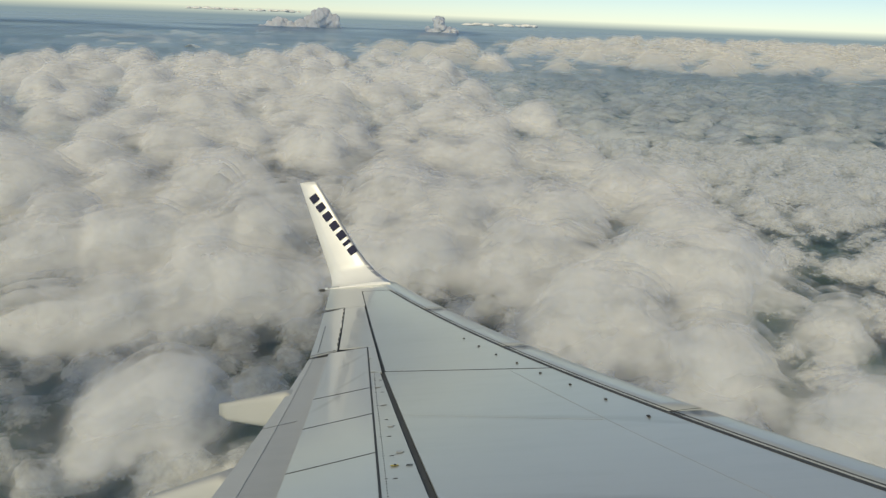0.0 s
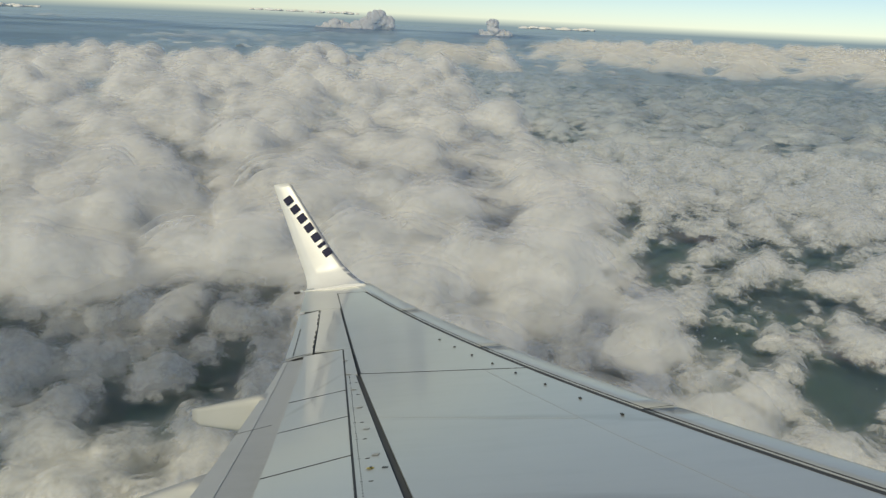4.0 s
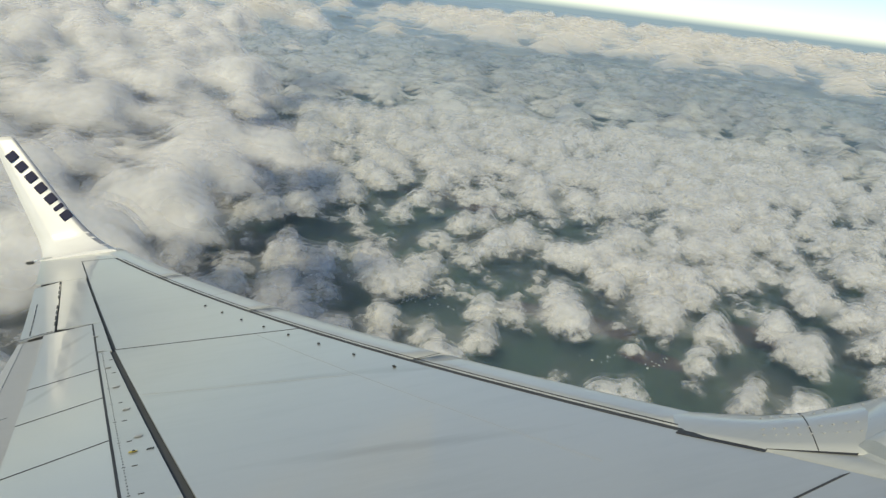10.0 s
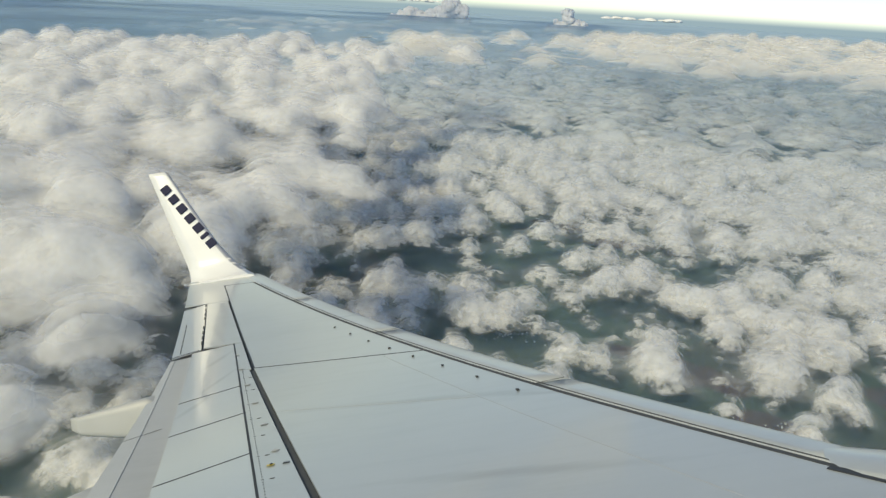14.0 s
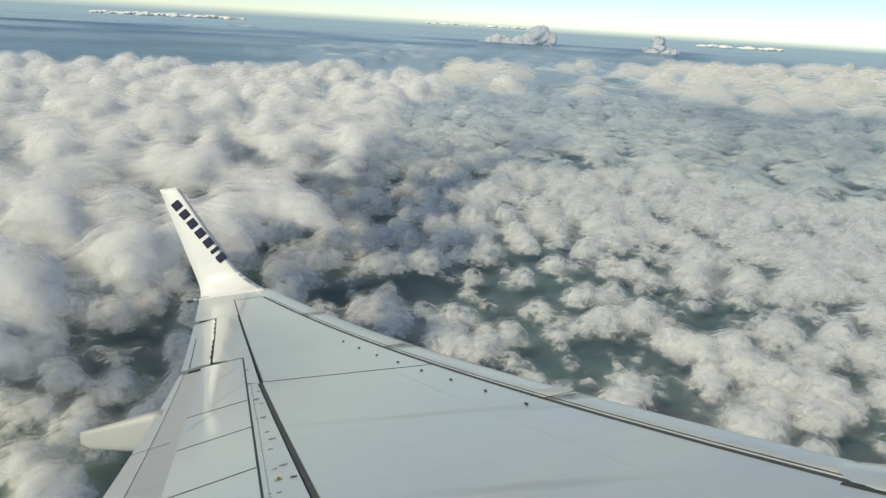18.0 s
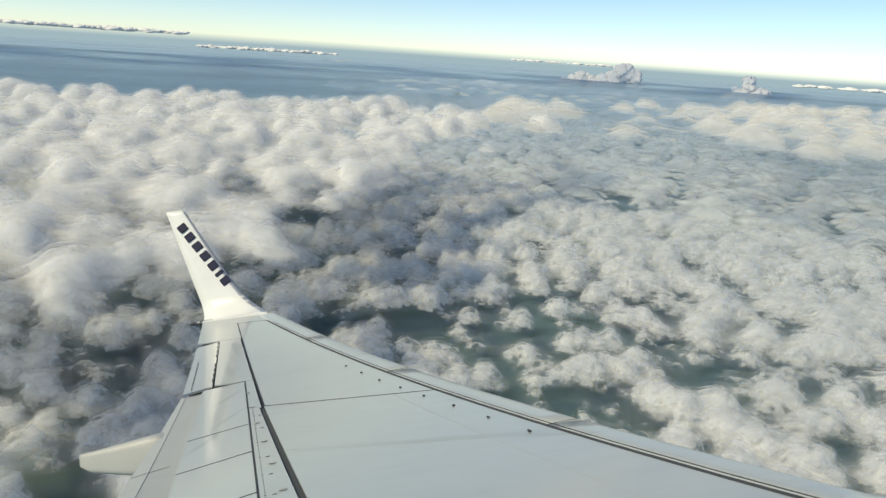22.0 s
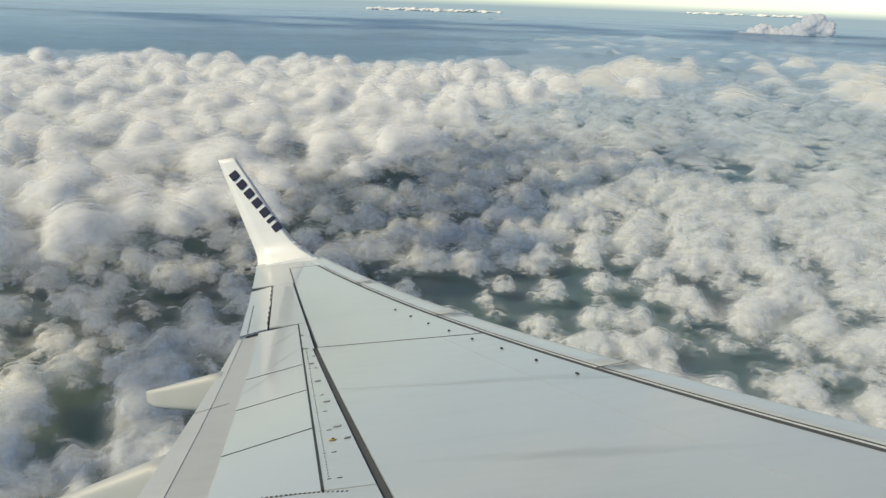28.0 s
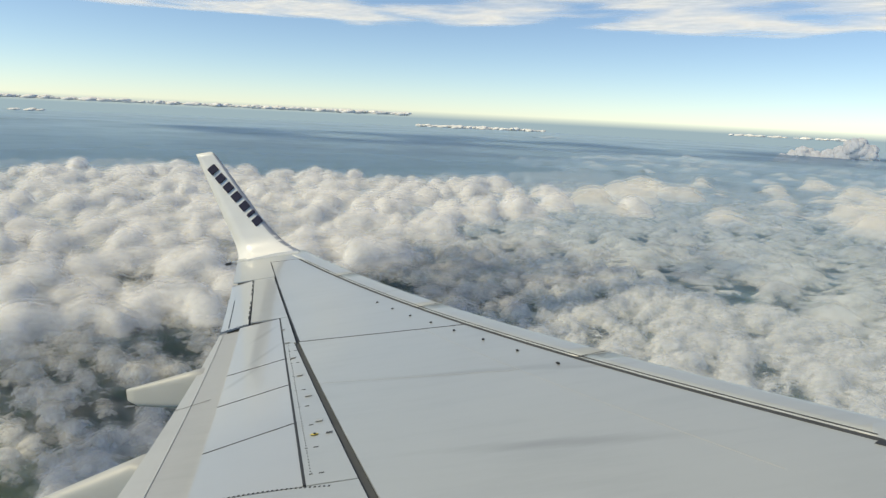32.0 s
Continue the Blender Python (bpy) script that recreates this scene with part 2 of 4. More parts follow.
def ground_material():
    mat, nodes, links = material("farmland")
    out = nodes.new("ShaderNodeOutputMaterial")
    bs = nodes.new("ShaderNodeBsdfPrincipled")
    co = nodes.new("ShaderNodeTexCoord")
    vo = nodes.new("ShaderNodeTexVoronoi")
    vo.inputs["Scale"].default_value = 0.035
    links.new(co.outputs["Object"], vo.inputs["Vector"])
    wide = noise_node(nodes, links, 0.006, 4, 0.6)
    fine = noise_node(nodes, links, 0.3, 5, 0.6)
    sep = nodes.new("ShaderNodeSeparateColor")
    links.new(vo.outputs["Color"], sep.inputs[0])
    field = ramp_node(nodes, links, sep.outputs[0], [(0.0, (0.028, 0.055, 0.026)), (0.35, (0.04, 0.075, 0.034)), (0.6, (0.05, 0.07, 0.04)), (0.8, (0.075, 0.06, 0.05)), (1.0, (0.035, 0.06, 0.03))])
    mx = nodes.new("ShaderNodeMix")
    mx.data_type = "RGBA"
    links.new(math_node(nodes, links, "MULTIPLY", wide, 0.9, True), mx.inputs["Factor"])
    links.new(field, mx.inputs["A"])
    mx.inputs["B"].default_value = (0.03, 0.055, 0.035, 1)
    # ploughed land: a few broad reddish brown stretches
    last = mx.outputs["Result"]
    edge = math_node(nodes, links, "MULTIPLY", math_node(nodes, links, "SUBTRACT", noise_node(nodes, links, 0.05, 3, 0.5), 0.5), 1.6)
    for px, py, rx, ry in PLOUGHED:
        mp = nodes.new("ShaderNodeMapping")
        mp.vector_type = "TEXTURE"
        mp.inputs["Location"].default_value, mp.inputs["Rotation"].default_value, mp.inputs["Scale"].default_value = (px, py, GROUND_Z), (0, 0, -0.35), (rx, ry, 50)
        ln = nodes.new("ShaderNodeVectorMath")
        ln.operation = "LENGTH"
        links.new(co.outputs["Object"], mp.inputs[0])
        links.new(mp.outputs[0], ln.inputs[0])
        inside = nodes.new("ShaderNodeMapRange")
        inside.inputs["From Min"].default_value, inside.inputs["From Max"].default_value = 1.15, 0.85
        links.new(math_node(nodes, links, "ADD", ln.outputs["Value"], edge), inside.inputs["Value"])
        pm = nodes.new("ShaderNodeMix")
        pm.data_type = "RGBA"
        links.new(inside.outputs[0], pm.inputs["Factor"])
        links.new(last, pm.inputs["A"])
        pm.inputs["B"].default_value = (0.085, 0.052, 0.05, 1)
        last = pm.outputs["Result"]
    m2 = nodes.new("ShaderNodeMix")
    m2.data_type, m2.blend_type = "RGBA", "MULTIPLY"
    m2.inputs["Factor"].default_value = 0.5
    links.new(last, m2.inputs["A"])
    links.new(ramp_node(nodes, links, fine, [(0.3, (0.5, 0.5, 0.5)), (0.7, (1, 1, 1))]), m2.inputs["B"])
    links.new(m2.outputs["Result"], bs.inputs["Base Color"])
    bs.inputs["Roughness"].default_value = 0.9
    links.new(bs.outputs[0], out.inputs["Surface"])
    return mat


M_GROUND = ground_material()


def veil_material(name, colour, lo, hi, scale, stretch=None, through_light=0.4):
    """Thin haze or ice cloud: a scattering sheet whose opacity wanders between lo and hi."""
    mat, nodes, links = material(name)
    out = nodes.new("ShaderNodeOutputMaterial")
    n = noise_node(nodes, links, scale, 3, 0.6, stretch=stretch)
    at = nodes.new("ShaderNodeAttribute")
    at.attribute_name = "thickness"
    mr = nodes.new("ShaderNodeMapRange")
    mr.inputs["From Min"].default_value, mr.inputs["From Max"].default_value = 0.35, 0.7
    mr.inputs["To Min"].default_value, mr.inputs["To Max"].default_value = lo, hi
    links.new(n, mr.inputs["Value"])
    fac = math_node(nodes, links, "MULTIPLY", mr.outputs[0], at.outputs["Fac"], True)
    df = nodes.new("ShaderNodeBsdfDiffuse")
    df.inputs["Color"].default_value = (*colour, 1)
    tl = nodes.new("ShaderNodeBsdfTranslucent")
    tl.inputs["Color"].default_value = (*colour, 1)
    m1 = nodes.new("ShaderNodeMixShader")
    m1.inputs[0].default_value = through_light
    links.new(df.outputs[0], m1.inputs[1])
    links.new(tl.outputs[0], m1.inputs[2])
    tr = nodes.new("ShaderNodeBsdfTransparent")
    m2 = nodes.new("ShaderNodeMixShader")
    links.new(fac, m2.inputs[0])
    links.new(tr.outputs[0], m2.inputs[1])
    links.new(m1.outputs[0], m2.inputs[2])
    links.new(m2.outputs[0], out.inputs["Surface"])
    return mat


# the blue of distant air is put into the haze sheets' own colour
M_HAZE = veil_material("blue_haze_tint", (0.40, 0.62, 0.82), 0.75, 1.0, 0.004)
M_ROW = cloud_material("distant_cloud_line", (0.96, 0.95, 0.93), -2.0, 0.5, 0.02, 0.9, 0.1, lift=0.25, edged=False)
M_UPPER_HAZE = veil_material("pale_haze_tint", (0.52, 0.69, 0.84), 0.75, 1.0, 0.004)
M_CIRRUS = veil_material("ice_cloud", (0.97, 0.97, 0.97), 0.6, 1.0, 0.006, stretch=(1.0, 1.6, 1.0), through_light=0.92)


# ---- the land, haze and sky layers ----
def grid_mesh(name, xs, ys, z, mat, thickness=None, keep=None):
    """A sheet over the plan grid xs by ys; faces outside keep are left out."""
    nx, ny = len(xs), len(ys)
    gx, gy = np.meshgrid(xs, ys, indexing="ij")
    co = np.stack([gx, gy, np.broadcast_to(z, gx.shape)], -1).reshape(-1, 3)
    i = np.arange(nx * ny).reshape(nx, ny)
    quads = np.stack([i[:-1, :-1], i[1:, :-1], i[1:, 1:], i[:-1, 1:]], -1).reshape(-1, 4)
    if keep is not None:
        k = keep.reshape(-1)
        quads = quads[k[quads].any(1)]
    used = np.unique(quads)
    back = np.zeros(nx * ny, int)
    back[used] = np.arange(len(used))
    quads = back[quads]
    me = bpy.data.meshes.new(name)
    me.vertices.add(len(used))
    me.vertices.foreach_set("co", co[used].astype(np.float32).ravel())
    me.loops.add(quads.size)
    me.loops.foreach_set("vertex_index", quads.astype(np.int32).ravel())
    me.polygons.add(len(quads))
    me.polygons.foreach_set("loop_start", np.arange(0, quads.size, 4, dtype=np.int32))
    me.update(calc_edges=True)
    me.polygons.foreach_set("use_smooth", np.ones(len(quads), bool))
    if thickness is not None:
        at = me.attributes.new("thickness", "FLOAT", "POINT")
        at.data.foreach_set("value", np.broadcast_to(thickness, gx.shape).reshape(-1)[used].astype(np.float32))
    me.materials.append(mat)
    return new(name, me)


tagged(grid_mesh("ground", np.linspace(-6000, 6000, 41), np.linspace(-6000, 6000, 41), GROUND_Z, M_GROUND),
       "dark green farmland far below the clouds", "ground", kind="structure")

# ---- clouds ----


def lattice(shape, cell, seed):
    """Smooth value noise from 0 to 1 on a grid, with cells of that many steps."""
    r = np.random.default_rng(seed)
    nx, ny = int(shape[0] / cell) + 3, int(shape[1] / cell) + 3
    v = r.random((nx, ny))
    x, y = np.arange(shape[0]) / cell, np.arange(shape[1]) / cell
    ix, iy = x.astype(int), y.astype(int)
    fx, fy = x - ix, y - iy
    fx, fy = (fx * fx * (3 - 2 * fx))[:, None], (fy * fy * (3 - 2 * fy))[None]
    a, b = v[np.ix_(ix, iy)], v[np.ix_(ix + 1, iy)]
    c, d = v[np.ix_(ix, iy + 1)], v[np.ix_(ix + 1, iy + 1)]
    return (a * (1 - fx) + b * fx) * (1 - fy) + (c * (1 - fx) + d * fx) * fy


def fbm(shape, cell, seed, octaves=4):
    out, amp, tot = 0, 1.0, 0
    for k in range(octaves):
        if cell < 1.5:
            break
        out, tot = out + amp * lattice(shape, cell, seed + k), tot + amp
        cell, amp = cell / 2.1, amp * 0.5
    return out / tot


def billow(shape, cell, seed, octaves=4):
    """Rounded bumps between sharp creases, from 0 to 1."""
    out, amp, tot = 0, 1.0, 0
    for k in range(octaves):
        if cell < 1.5:
            break
        out, tot = out + amp * np.abs(2 * lattice(shape, cell, seed + k) - 1), tot + amp
        cell, amp = cell / 2.0, amp * 0.55
    return out / tot


def blur(a, steps):
    """Repeated small box blurs, close to a Gaussian."""
    for _ in range(steps):
        p = np.pad(a, 1, mode="edge")
        a = (p[:-2, 1:-1] + p[2:, 1:-1] + 2 * p[1:-1, 1:-1]) / 4
        p = np.pad(a, 1, mode="edge")
        a = (p[1:-1, :-2] + p[1:-1, 2:] + 2 * p[1:-1, 1:-1]) / 4
    return a


def puffs(seeds, r, tiers=2, spread=0.95, flat=0.75):
    """Domes (x, y, base height, radius) heaped on each seed (x, y, radius): a cauliflower of smaller heads on larger ones."""
    x, y, rad = seeds.T
    z = np.zeros_like(x)
    all_d = [np.stack([x, y, z, rad], 1)]
    last = all_d[0]
    for k in range(tiers):
        n = (7, 5, 4)[k]
        par = np.repeat(last, n, 0)
        ang = r.random(len(par)) * 2 * np.pi
        el = r.random(len(par)) ** 0.8 * 1.35
        d = par[:, 3] * spread
        rr = par[:, 3] * r.uniform(0.32, 0.58, len(par))
        last = np.stack([par[:, 0] + d * np.cos(ang) * np.cos(el), par[:, 1] + d * np.sin(ang) * np.cos(el),
                         par[:, 2] + d * np.sin(el) * flat - 0.15 * rr, rr], 1)
        all_d.append(last)
    return np.concatenate(all_d)


def heap(domes, x0, y0, nx, ny, step, flat=0.75):
    """The upper envelope of the domes on a grid."""
    h = np.zeros((nx, ny))
    for x, y, z, r in domes:
        i0, i1 = max(0, int((x - r - x0) / step)), min(nx, int((x + r - x0) / step) + 2)
        j0, j1 = max(0, int((y - r - y0) / step)), min(ny, int((y + r - y0) / step) + 2)
        if i0 >= i1 or j0 >= j1:
            continue
        dx = (x0 + np.arange(i0, i1) * step - x)[:, None]
        dy = (y0 + np.arange(j0, j1) * step - y)[None]
        q = r * r - dx * dx - dy * dy
        w = h[i0:i1, j0:j1]
        np.maximum(w, np.where(q > 0, z + flat * np.sqrt(np.maximum(q, 0)), 0), out=w)
    return h


def scatter(x0, x1, y0, y1, gap, r, cover, size):
    """Seeds on a jittered grid, kept where cover(x, y) allows, with radius size(x, y, random)."""
    gx, gy = np.meshgrid(np.arange(x0, x1, gap), np.arange(y0, y1, gap), indexing="ij")
    x = gx.ravel() + r.uniform(-0.6, 0.6, gx.size) * gap
    y = gy.ravel() + r.uniform(-0.6, 0.6, gx.size) * gap
    keep = cover(x, y) > r.random(gx.size)
    x, y = x[keep], y[keep]
    return np.stack([x, y, size(x, y, r.random(len(x)))], 1)


# depth of each shell under the nominal surface, from the core out to the wisps
SHELLS = (-2.6, 0.0, 1.8, 3.4)


def offset(h, r, step):
    """The surface moved outwards by r metres on all sides (inwards if negative)."""
    n, out = int(abs(r) / step), None
    nx, ny = h.shape
    p = np.pad(h, n, mode="edge")
    for i in range(-n, n + 1):
        for j in range(-n, n + 1):
            q = r * r - (i * i + j * j) * step * step
            if q < 0:
                continue
            w = p[n + i:n + i + nx, n + j:n + j + ny] + math.copysign(math.sqrt(q), r)
            out = w if out is None else np.maximum(out, w) if r > 0 else np.minimum(out, w)
    return out


def cloud_layer(name, x0, x1, y0, y1, step, z, domes, mats, label, seed, lump=4.6, full=5.0, shells=SHELLS, drape=None, warp=5.0, mist=None, flat=0.9, smooth=2, relief=9.0, fill=0.66):
    """One sheet of cloud: nested shells from the core out to the wisps."""
    nx, ny = int((x1 - x0) / step) + 1, int((y1 - y0) / step) + 1
    raw = heap(domes, x0, y0, nx, ny, step, flat)
    # curl the round heads into ragged ones
    wx = (fbm((nx, ny), 14 / step + 1.6, seed + 7, 4) - 0.5) * 2 * warp / step
    wy = (fbm((nx, ny), 14 / step + 1.6, seed + 17, 4) - 0.5) * 2 * warp / step
    ix = np.clip(np.arange(nx)[:, None] + wx, 0, nx - 1.001)
    iy = np.clip(np.arange(ny)[None] + wy, 0, ny - 1.001)
    i0, j0 = ix.astype(int), iy.astype(int)
    fx, fy = ix - i0, iy - j0
    raw = (raw[i0, j0] * (1 - fx) + raw[i0 + 1, j0] * fx) * (1 - fy) + (raw[i0, j0 + 1] * (1 - fx) + raw[i0 + 1, j0 + 1] * fx) * fy
    t = blur(raw, 3)
    body = blur(raw, smooth) + lump * (billow((nx, ny), 12 / step + 1.6, seed, 4) - 0.4) * np.clip(t / 3, 0, 1)
    # heads are thick, the hollows between them thin
    head = np.clip(fill + (t - blur(t, int(120 / step ** 2) + 3)) / relief, 0.12, 1)
    xs, ys = x0 + np.arange(nx) * step, y0 + np.arange(ny) * step
    base = z + (drape(*np.meshgrid(xs, ys, indexing="ij")) if drape else np.zeros((nx, ny)))
    ob = new(name)
    tagged(ob, label, "clouds", kind="stuff")
    for k, r in enumerate(shells):
        h = blur(offset(body, r, step), 1) if r else body
        tk = blur(offset(t, max(r, 0.0), step) - max(r, 0.0), 1) if r > 0 else t
        thick = np.clip(tk / full, 0, 1) * head
        st = 2 if r < -1 and step < 2 else 1
        sh = grid_mesh(("core", "body", "coat", "wisps")[k], xs[::st], ys[::st], (base + h)[::st, ::st], mats[min(k, len(mats) - 1)], thick[::st, ::st], keep=(tk > 0.06 * full)[::st, ::st])
        sh.parent = ob
    if mist:
        wide = blur(raw, int(60 / step ** 2) + 4)
        sh = grid_mesh("mist", xs[::2], ys[::2], (base + wide * 0.7)[::2, ::2], mist, (wide / full)[::2, ::2], keep=(wide > 0.3)[::2, ::2])
        sh.parent = ob
    return ob


def blob(x, y, cx, cy, rx, ry):
    return np.exp(-(((x - cx) / rx) ** 2 + ((y - cy) / ry) ** 2))


# lower field of broken cumulus, with its gaps over the land
GAPS = [(178, 262, 34, 12), (215, 236, 34, 11), (103, 362, 18, 10), (118, 293, 24, 13), (153, 292, 18, 11), (236, 262, 34, 16), (240, 405, 30, 13), (91, 446, 16, 10), (47, 426, 18, 14),
        (80, 376, 18, 10), (4, 225, 18, 10), (-20, 422, 24, 18), (-91, 600, 26, 40), (-88, 296, 20, 14), (-130, 520, 24, 30), (-137, 652, 24, 30),
        (179, 439, 18, 10), (93, 180, 12, 8), (-250, 650, 30, 30)]


def lower_cover(x, y):
    c = 0.80 + 0.20 * np.sin(x * 0.021 + 1.3) * np.sin(y * 0.017 + 0.4) + 0.18 * np.sin(x * 0.043 - y * 0.031)
    c = c + 0.18 * np.clip((110 - x) / 60, 0, 1) * np.clip((340 - y) / 80, 0, 1)
    for g in GAPS:
        c = c - (1.0 if g[0] > 60 and 200 < g[1] < 300 else 0.6) * blob(x, y, *g)
    c = c + 0.22 * np.clip((x - 130) / 80, 0, 1) * np.clip((y - 400) / 120, 0, 1)
    return c + 0.25 * np.clip((np.hypot(x - 200, y - 50) - 500) / 500, 0, 1)


rl = np.random.default_rng(11)
FIELD = (-3.0, 0.0, 3.0)
near_seeds = scatter(-260, 560, 100, 760, 13.0, rl, lower_cover, lambda x, y, u: 3.4 + 7.0 * u * u + 0.006 * np.maximum(y - 300, 0))
split = near_seeds[:, 1] < 345
cloud_layer("low_cumulus_field", -230, 480, 85, 368, 1.6, -131, puffs(near_seeds[split], rl), M_CUMULUS,
            "broken field of small white cumulus clouds over farmland", 3, full=6.5, mist=M_MIST, smooth=1, flat=1.0, fill=0.72)
cloud_layer("low_cumulus_field", -280, 580, 325, 790, 2.3, -131, puffs(near_seeds[~split], rl), M_CUMULUS,
            "broken field of small white cumulus clouds over farmland", 4, full=6.0, mist=M_MIST, smooth=1, flat=1.0, fill=0.85)
mid_seeds = scatter(-900, 1500, 775, 1900, 24, rl, lower_cover, lambda x, y, u: 8 + 12 * u * u)
cloud_layer("low_cumulus_field_far", -920, 1520, 755, 1920, 5, -133, puffs(mid_seeds, rl, 1), M_FIELD,
            "distant sheet of closely packed low cumulus", 5, 5, 7, (-3.0, 3.0), warp=8, smooth=1)
last_seeds = scatter(-1200, 2200, 1900, 3000, 48, rl, lower_cover, lambda x, y, u: 18 + 22 * u * u)
cloud_layer("low_cumulus_field_farthest", -1200, 2200, 1880, 3020, 11, -134, puffs(last_seeds, rl, 1), M_FIELD,
            "farthest low cumulus merging into the haze", 9, 6, 9, (0.0,), warp=15, smooth=1)
side_seeds = scatter(580, 1300, 100, 780, 22, rl, lower_cover, lambda x, y, u: 7 + 10 * u * u)
cloud_layer("low_cumulus_field_ahead", 570, 1320, 100, 790, 4.5, -133, puffs(side_seeds, rl, 1), M_FIELD,
            "low cumulus field ahead of the wing", 6, 4, 7, FIELD, smooth=1)
left_seeds = scatter(-1400, -270, 100, 780, 30, rl, lower_cover, lambda x, y, u: 11 + 14 * u * u)
cloud_layer("low_cumulus_field_behind", -1400, -270, 100, 790, 5, -133, puffs(left_seeds, rl, 1), M_FIELD,
            "low cumulus field behind the wing", 8, 4, 7, FIELD, smooth=1)


# upper bank of soft grey cloud beside the flight path
def bank_reach(x, y):
    """Distance and far limit of the upper cloud, seen from the middle of the flight path."""
    az = np.degrees(np.arctan2(y - 50, x - 190)) % 360
    return np.hypot(x - 190, y - 50), np.interp(az, [60, 80, 95, 110, 122, 360], [2300, 1900, 1150, 780, 680, 660])


def upper_cover(x, y):
    edge = np.interp(y, [0, 150, 200, 280, 350, 430, 540, 640], [82, 84, 82, 76, 58, 20, -70, -120])
    inside = 1 / (1 + np.exp((x - edge) / (7 + 0.12 * np.maximum(y - 380, 0))))
    d, reach = bank_reach(x, y)
    far = 1 / (1 + np.exp((d - reach) / 18))
    holes = 1 - 0.95 * blob(x, y, 12, 298, 26, 12) - 0.6 * blob(x, y, 39, 116, 10, 8) - 0.5 * blob(x, y, 32, 174, 10, 8)
    near_end = np.interp(y, [90, 118, 142], [0.12, 0.38, 1.0])
    return inside * far * holes * np.maximum(near_end, 0.55 * np.clip((x - 45) / 20, 0, 1))


ru = np.random.default_rng(23)
bank_seeds = scatter(-640, 480, -60, 720, 13, ru, lambda x, y: 0.78 * upper_cover(x, y), lambda x, y, u: 5.5 + 8.5 * u * u + 0.005 * np.maximum(y - 250, 0))
near = (bank_seeds[:, 1] < 225) & (bank_seeds[:, 0] > -160)


def bank_rise(x, y):
    return np.clip((np.hypot(x - 190, y - 50) - 250) / 400, 0, 1) * 14


cloud_layer("high_cloud_bank", -185, 140, -80, 250, 1.5, -62, puffs(bank_seeds[near], ru, 2), M_BANK_NEAR,
            "soft grey bank of rounded stratocumulus cloud", 12, full=8.0, drape=bank_rise, mist=M_MIST, flat=1.1, smooth=4, lump=3.0, warp=2.5)
cloud_layer("high_cloud_bank", -660, 500, -80, 740, 2.5, -62, puffs(bank_seeds[~near], ru, 2), M_BANK,
            "soft grey bank of rounded stratocumulus cloud", 14, full=8.0, drape=bank_rise, mist=M_MIST, flat=0.95, smooth=3, lump=2.4, warp=2.5)


# its thin, smoother continuation beyond the broken field
def sheet_cover(x, y):
    d, reach = bank_reach(x, y)
    patch = 0.75 + 0.25 * np.sin(x * 0.011 + 0.7) * np.sin(y * 0.009 + 2.0) + 0.2 * np.sin(x * 0.023 - y * 0.019)
    return patch * np.clip((d - 600) / 260, 0, 1) / (1 + np.exp((d - reach) / 40)) * (1 - upper_cover(x, y))


sheet_seeds = scatter(-200, 1500, 400, 2300, 27, ru, sheet_cover, lambda x, y, u: 10 + 16 * u * u)
cloud_layer("high_cloud_sheet", -230, 1530, 380, 2330, 6.0, -48, puffs(sheet_seeds, ru, 1), M_SHEET,
            "smooth pale sheet of thin cloud near the horizon", 15, full=9.0, shells=(-3.0, 0.0, 4.0), flat=0.45, warp=10, smooth=2, lump=3)

# aerial haze over the land, painted as flat blue sheets, thicker with distance
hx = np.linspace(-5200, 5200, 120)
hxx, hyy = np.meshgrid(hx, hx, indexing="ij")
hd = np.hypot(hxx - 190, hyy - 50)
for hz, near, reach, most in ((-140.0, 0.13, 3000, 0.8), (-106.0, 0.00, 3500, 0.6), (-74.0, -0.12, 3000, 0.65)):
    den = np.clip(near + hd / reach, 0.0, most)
    tagged(grid_mesh("haze_sheet", hx, hx, hz, M_HAZE if hz < -100 else M_UPPER_HAZE, den, keep=(hd < 5000) & (den > 0)), "flat tinted sheet painting blue distance haze over the land", "haze", kind="stuff")


# ---- villages on the land ----
bm = bmesh.new()
bmesh.ops.create_cube(bm, size=1, matrix=Matrix.Translation((0, 0, 0.25)) @ Matrix.Diagonal((1.1, 0.7, 0.5, 1)))
house_mesh = bpy.data.meshes.new("house_walls")
bm.to_mesh(house_mesh)
bm.free()
house_mesh.materials.append(M_WHITE)
bm = bmesh.new()
v = [bm.verts.new(p) for p in ((-0.6, -0.4, 0.5), (0.6, -0.4, 0.5), (0.6, 0.4, 0.5), (-0.6, 0.4, 0.5), (-0.6, 0, 0.85), (0.6, 0, 0.85))]
for f in ((0, 1, 5, 4), (2, 3, 4, 5), (0, 4, 3), (1, 2, 5), (3, 2, 1, 0)):
    bm.faces.new([v[k] for k in f])
roof_mesh = bpy.data.meshes.new("house_roof")
bm.to_mesh(roof_mesh)
bm.free()
roof_mesh.materials.append(M_FAIR)
rv = np.random.default_rng(5)
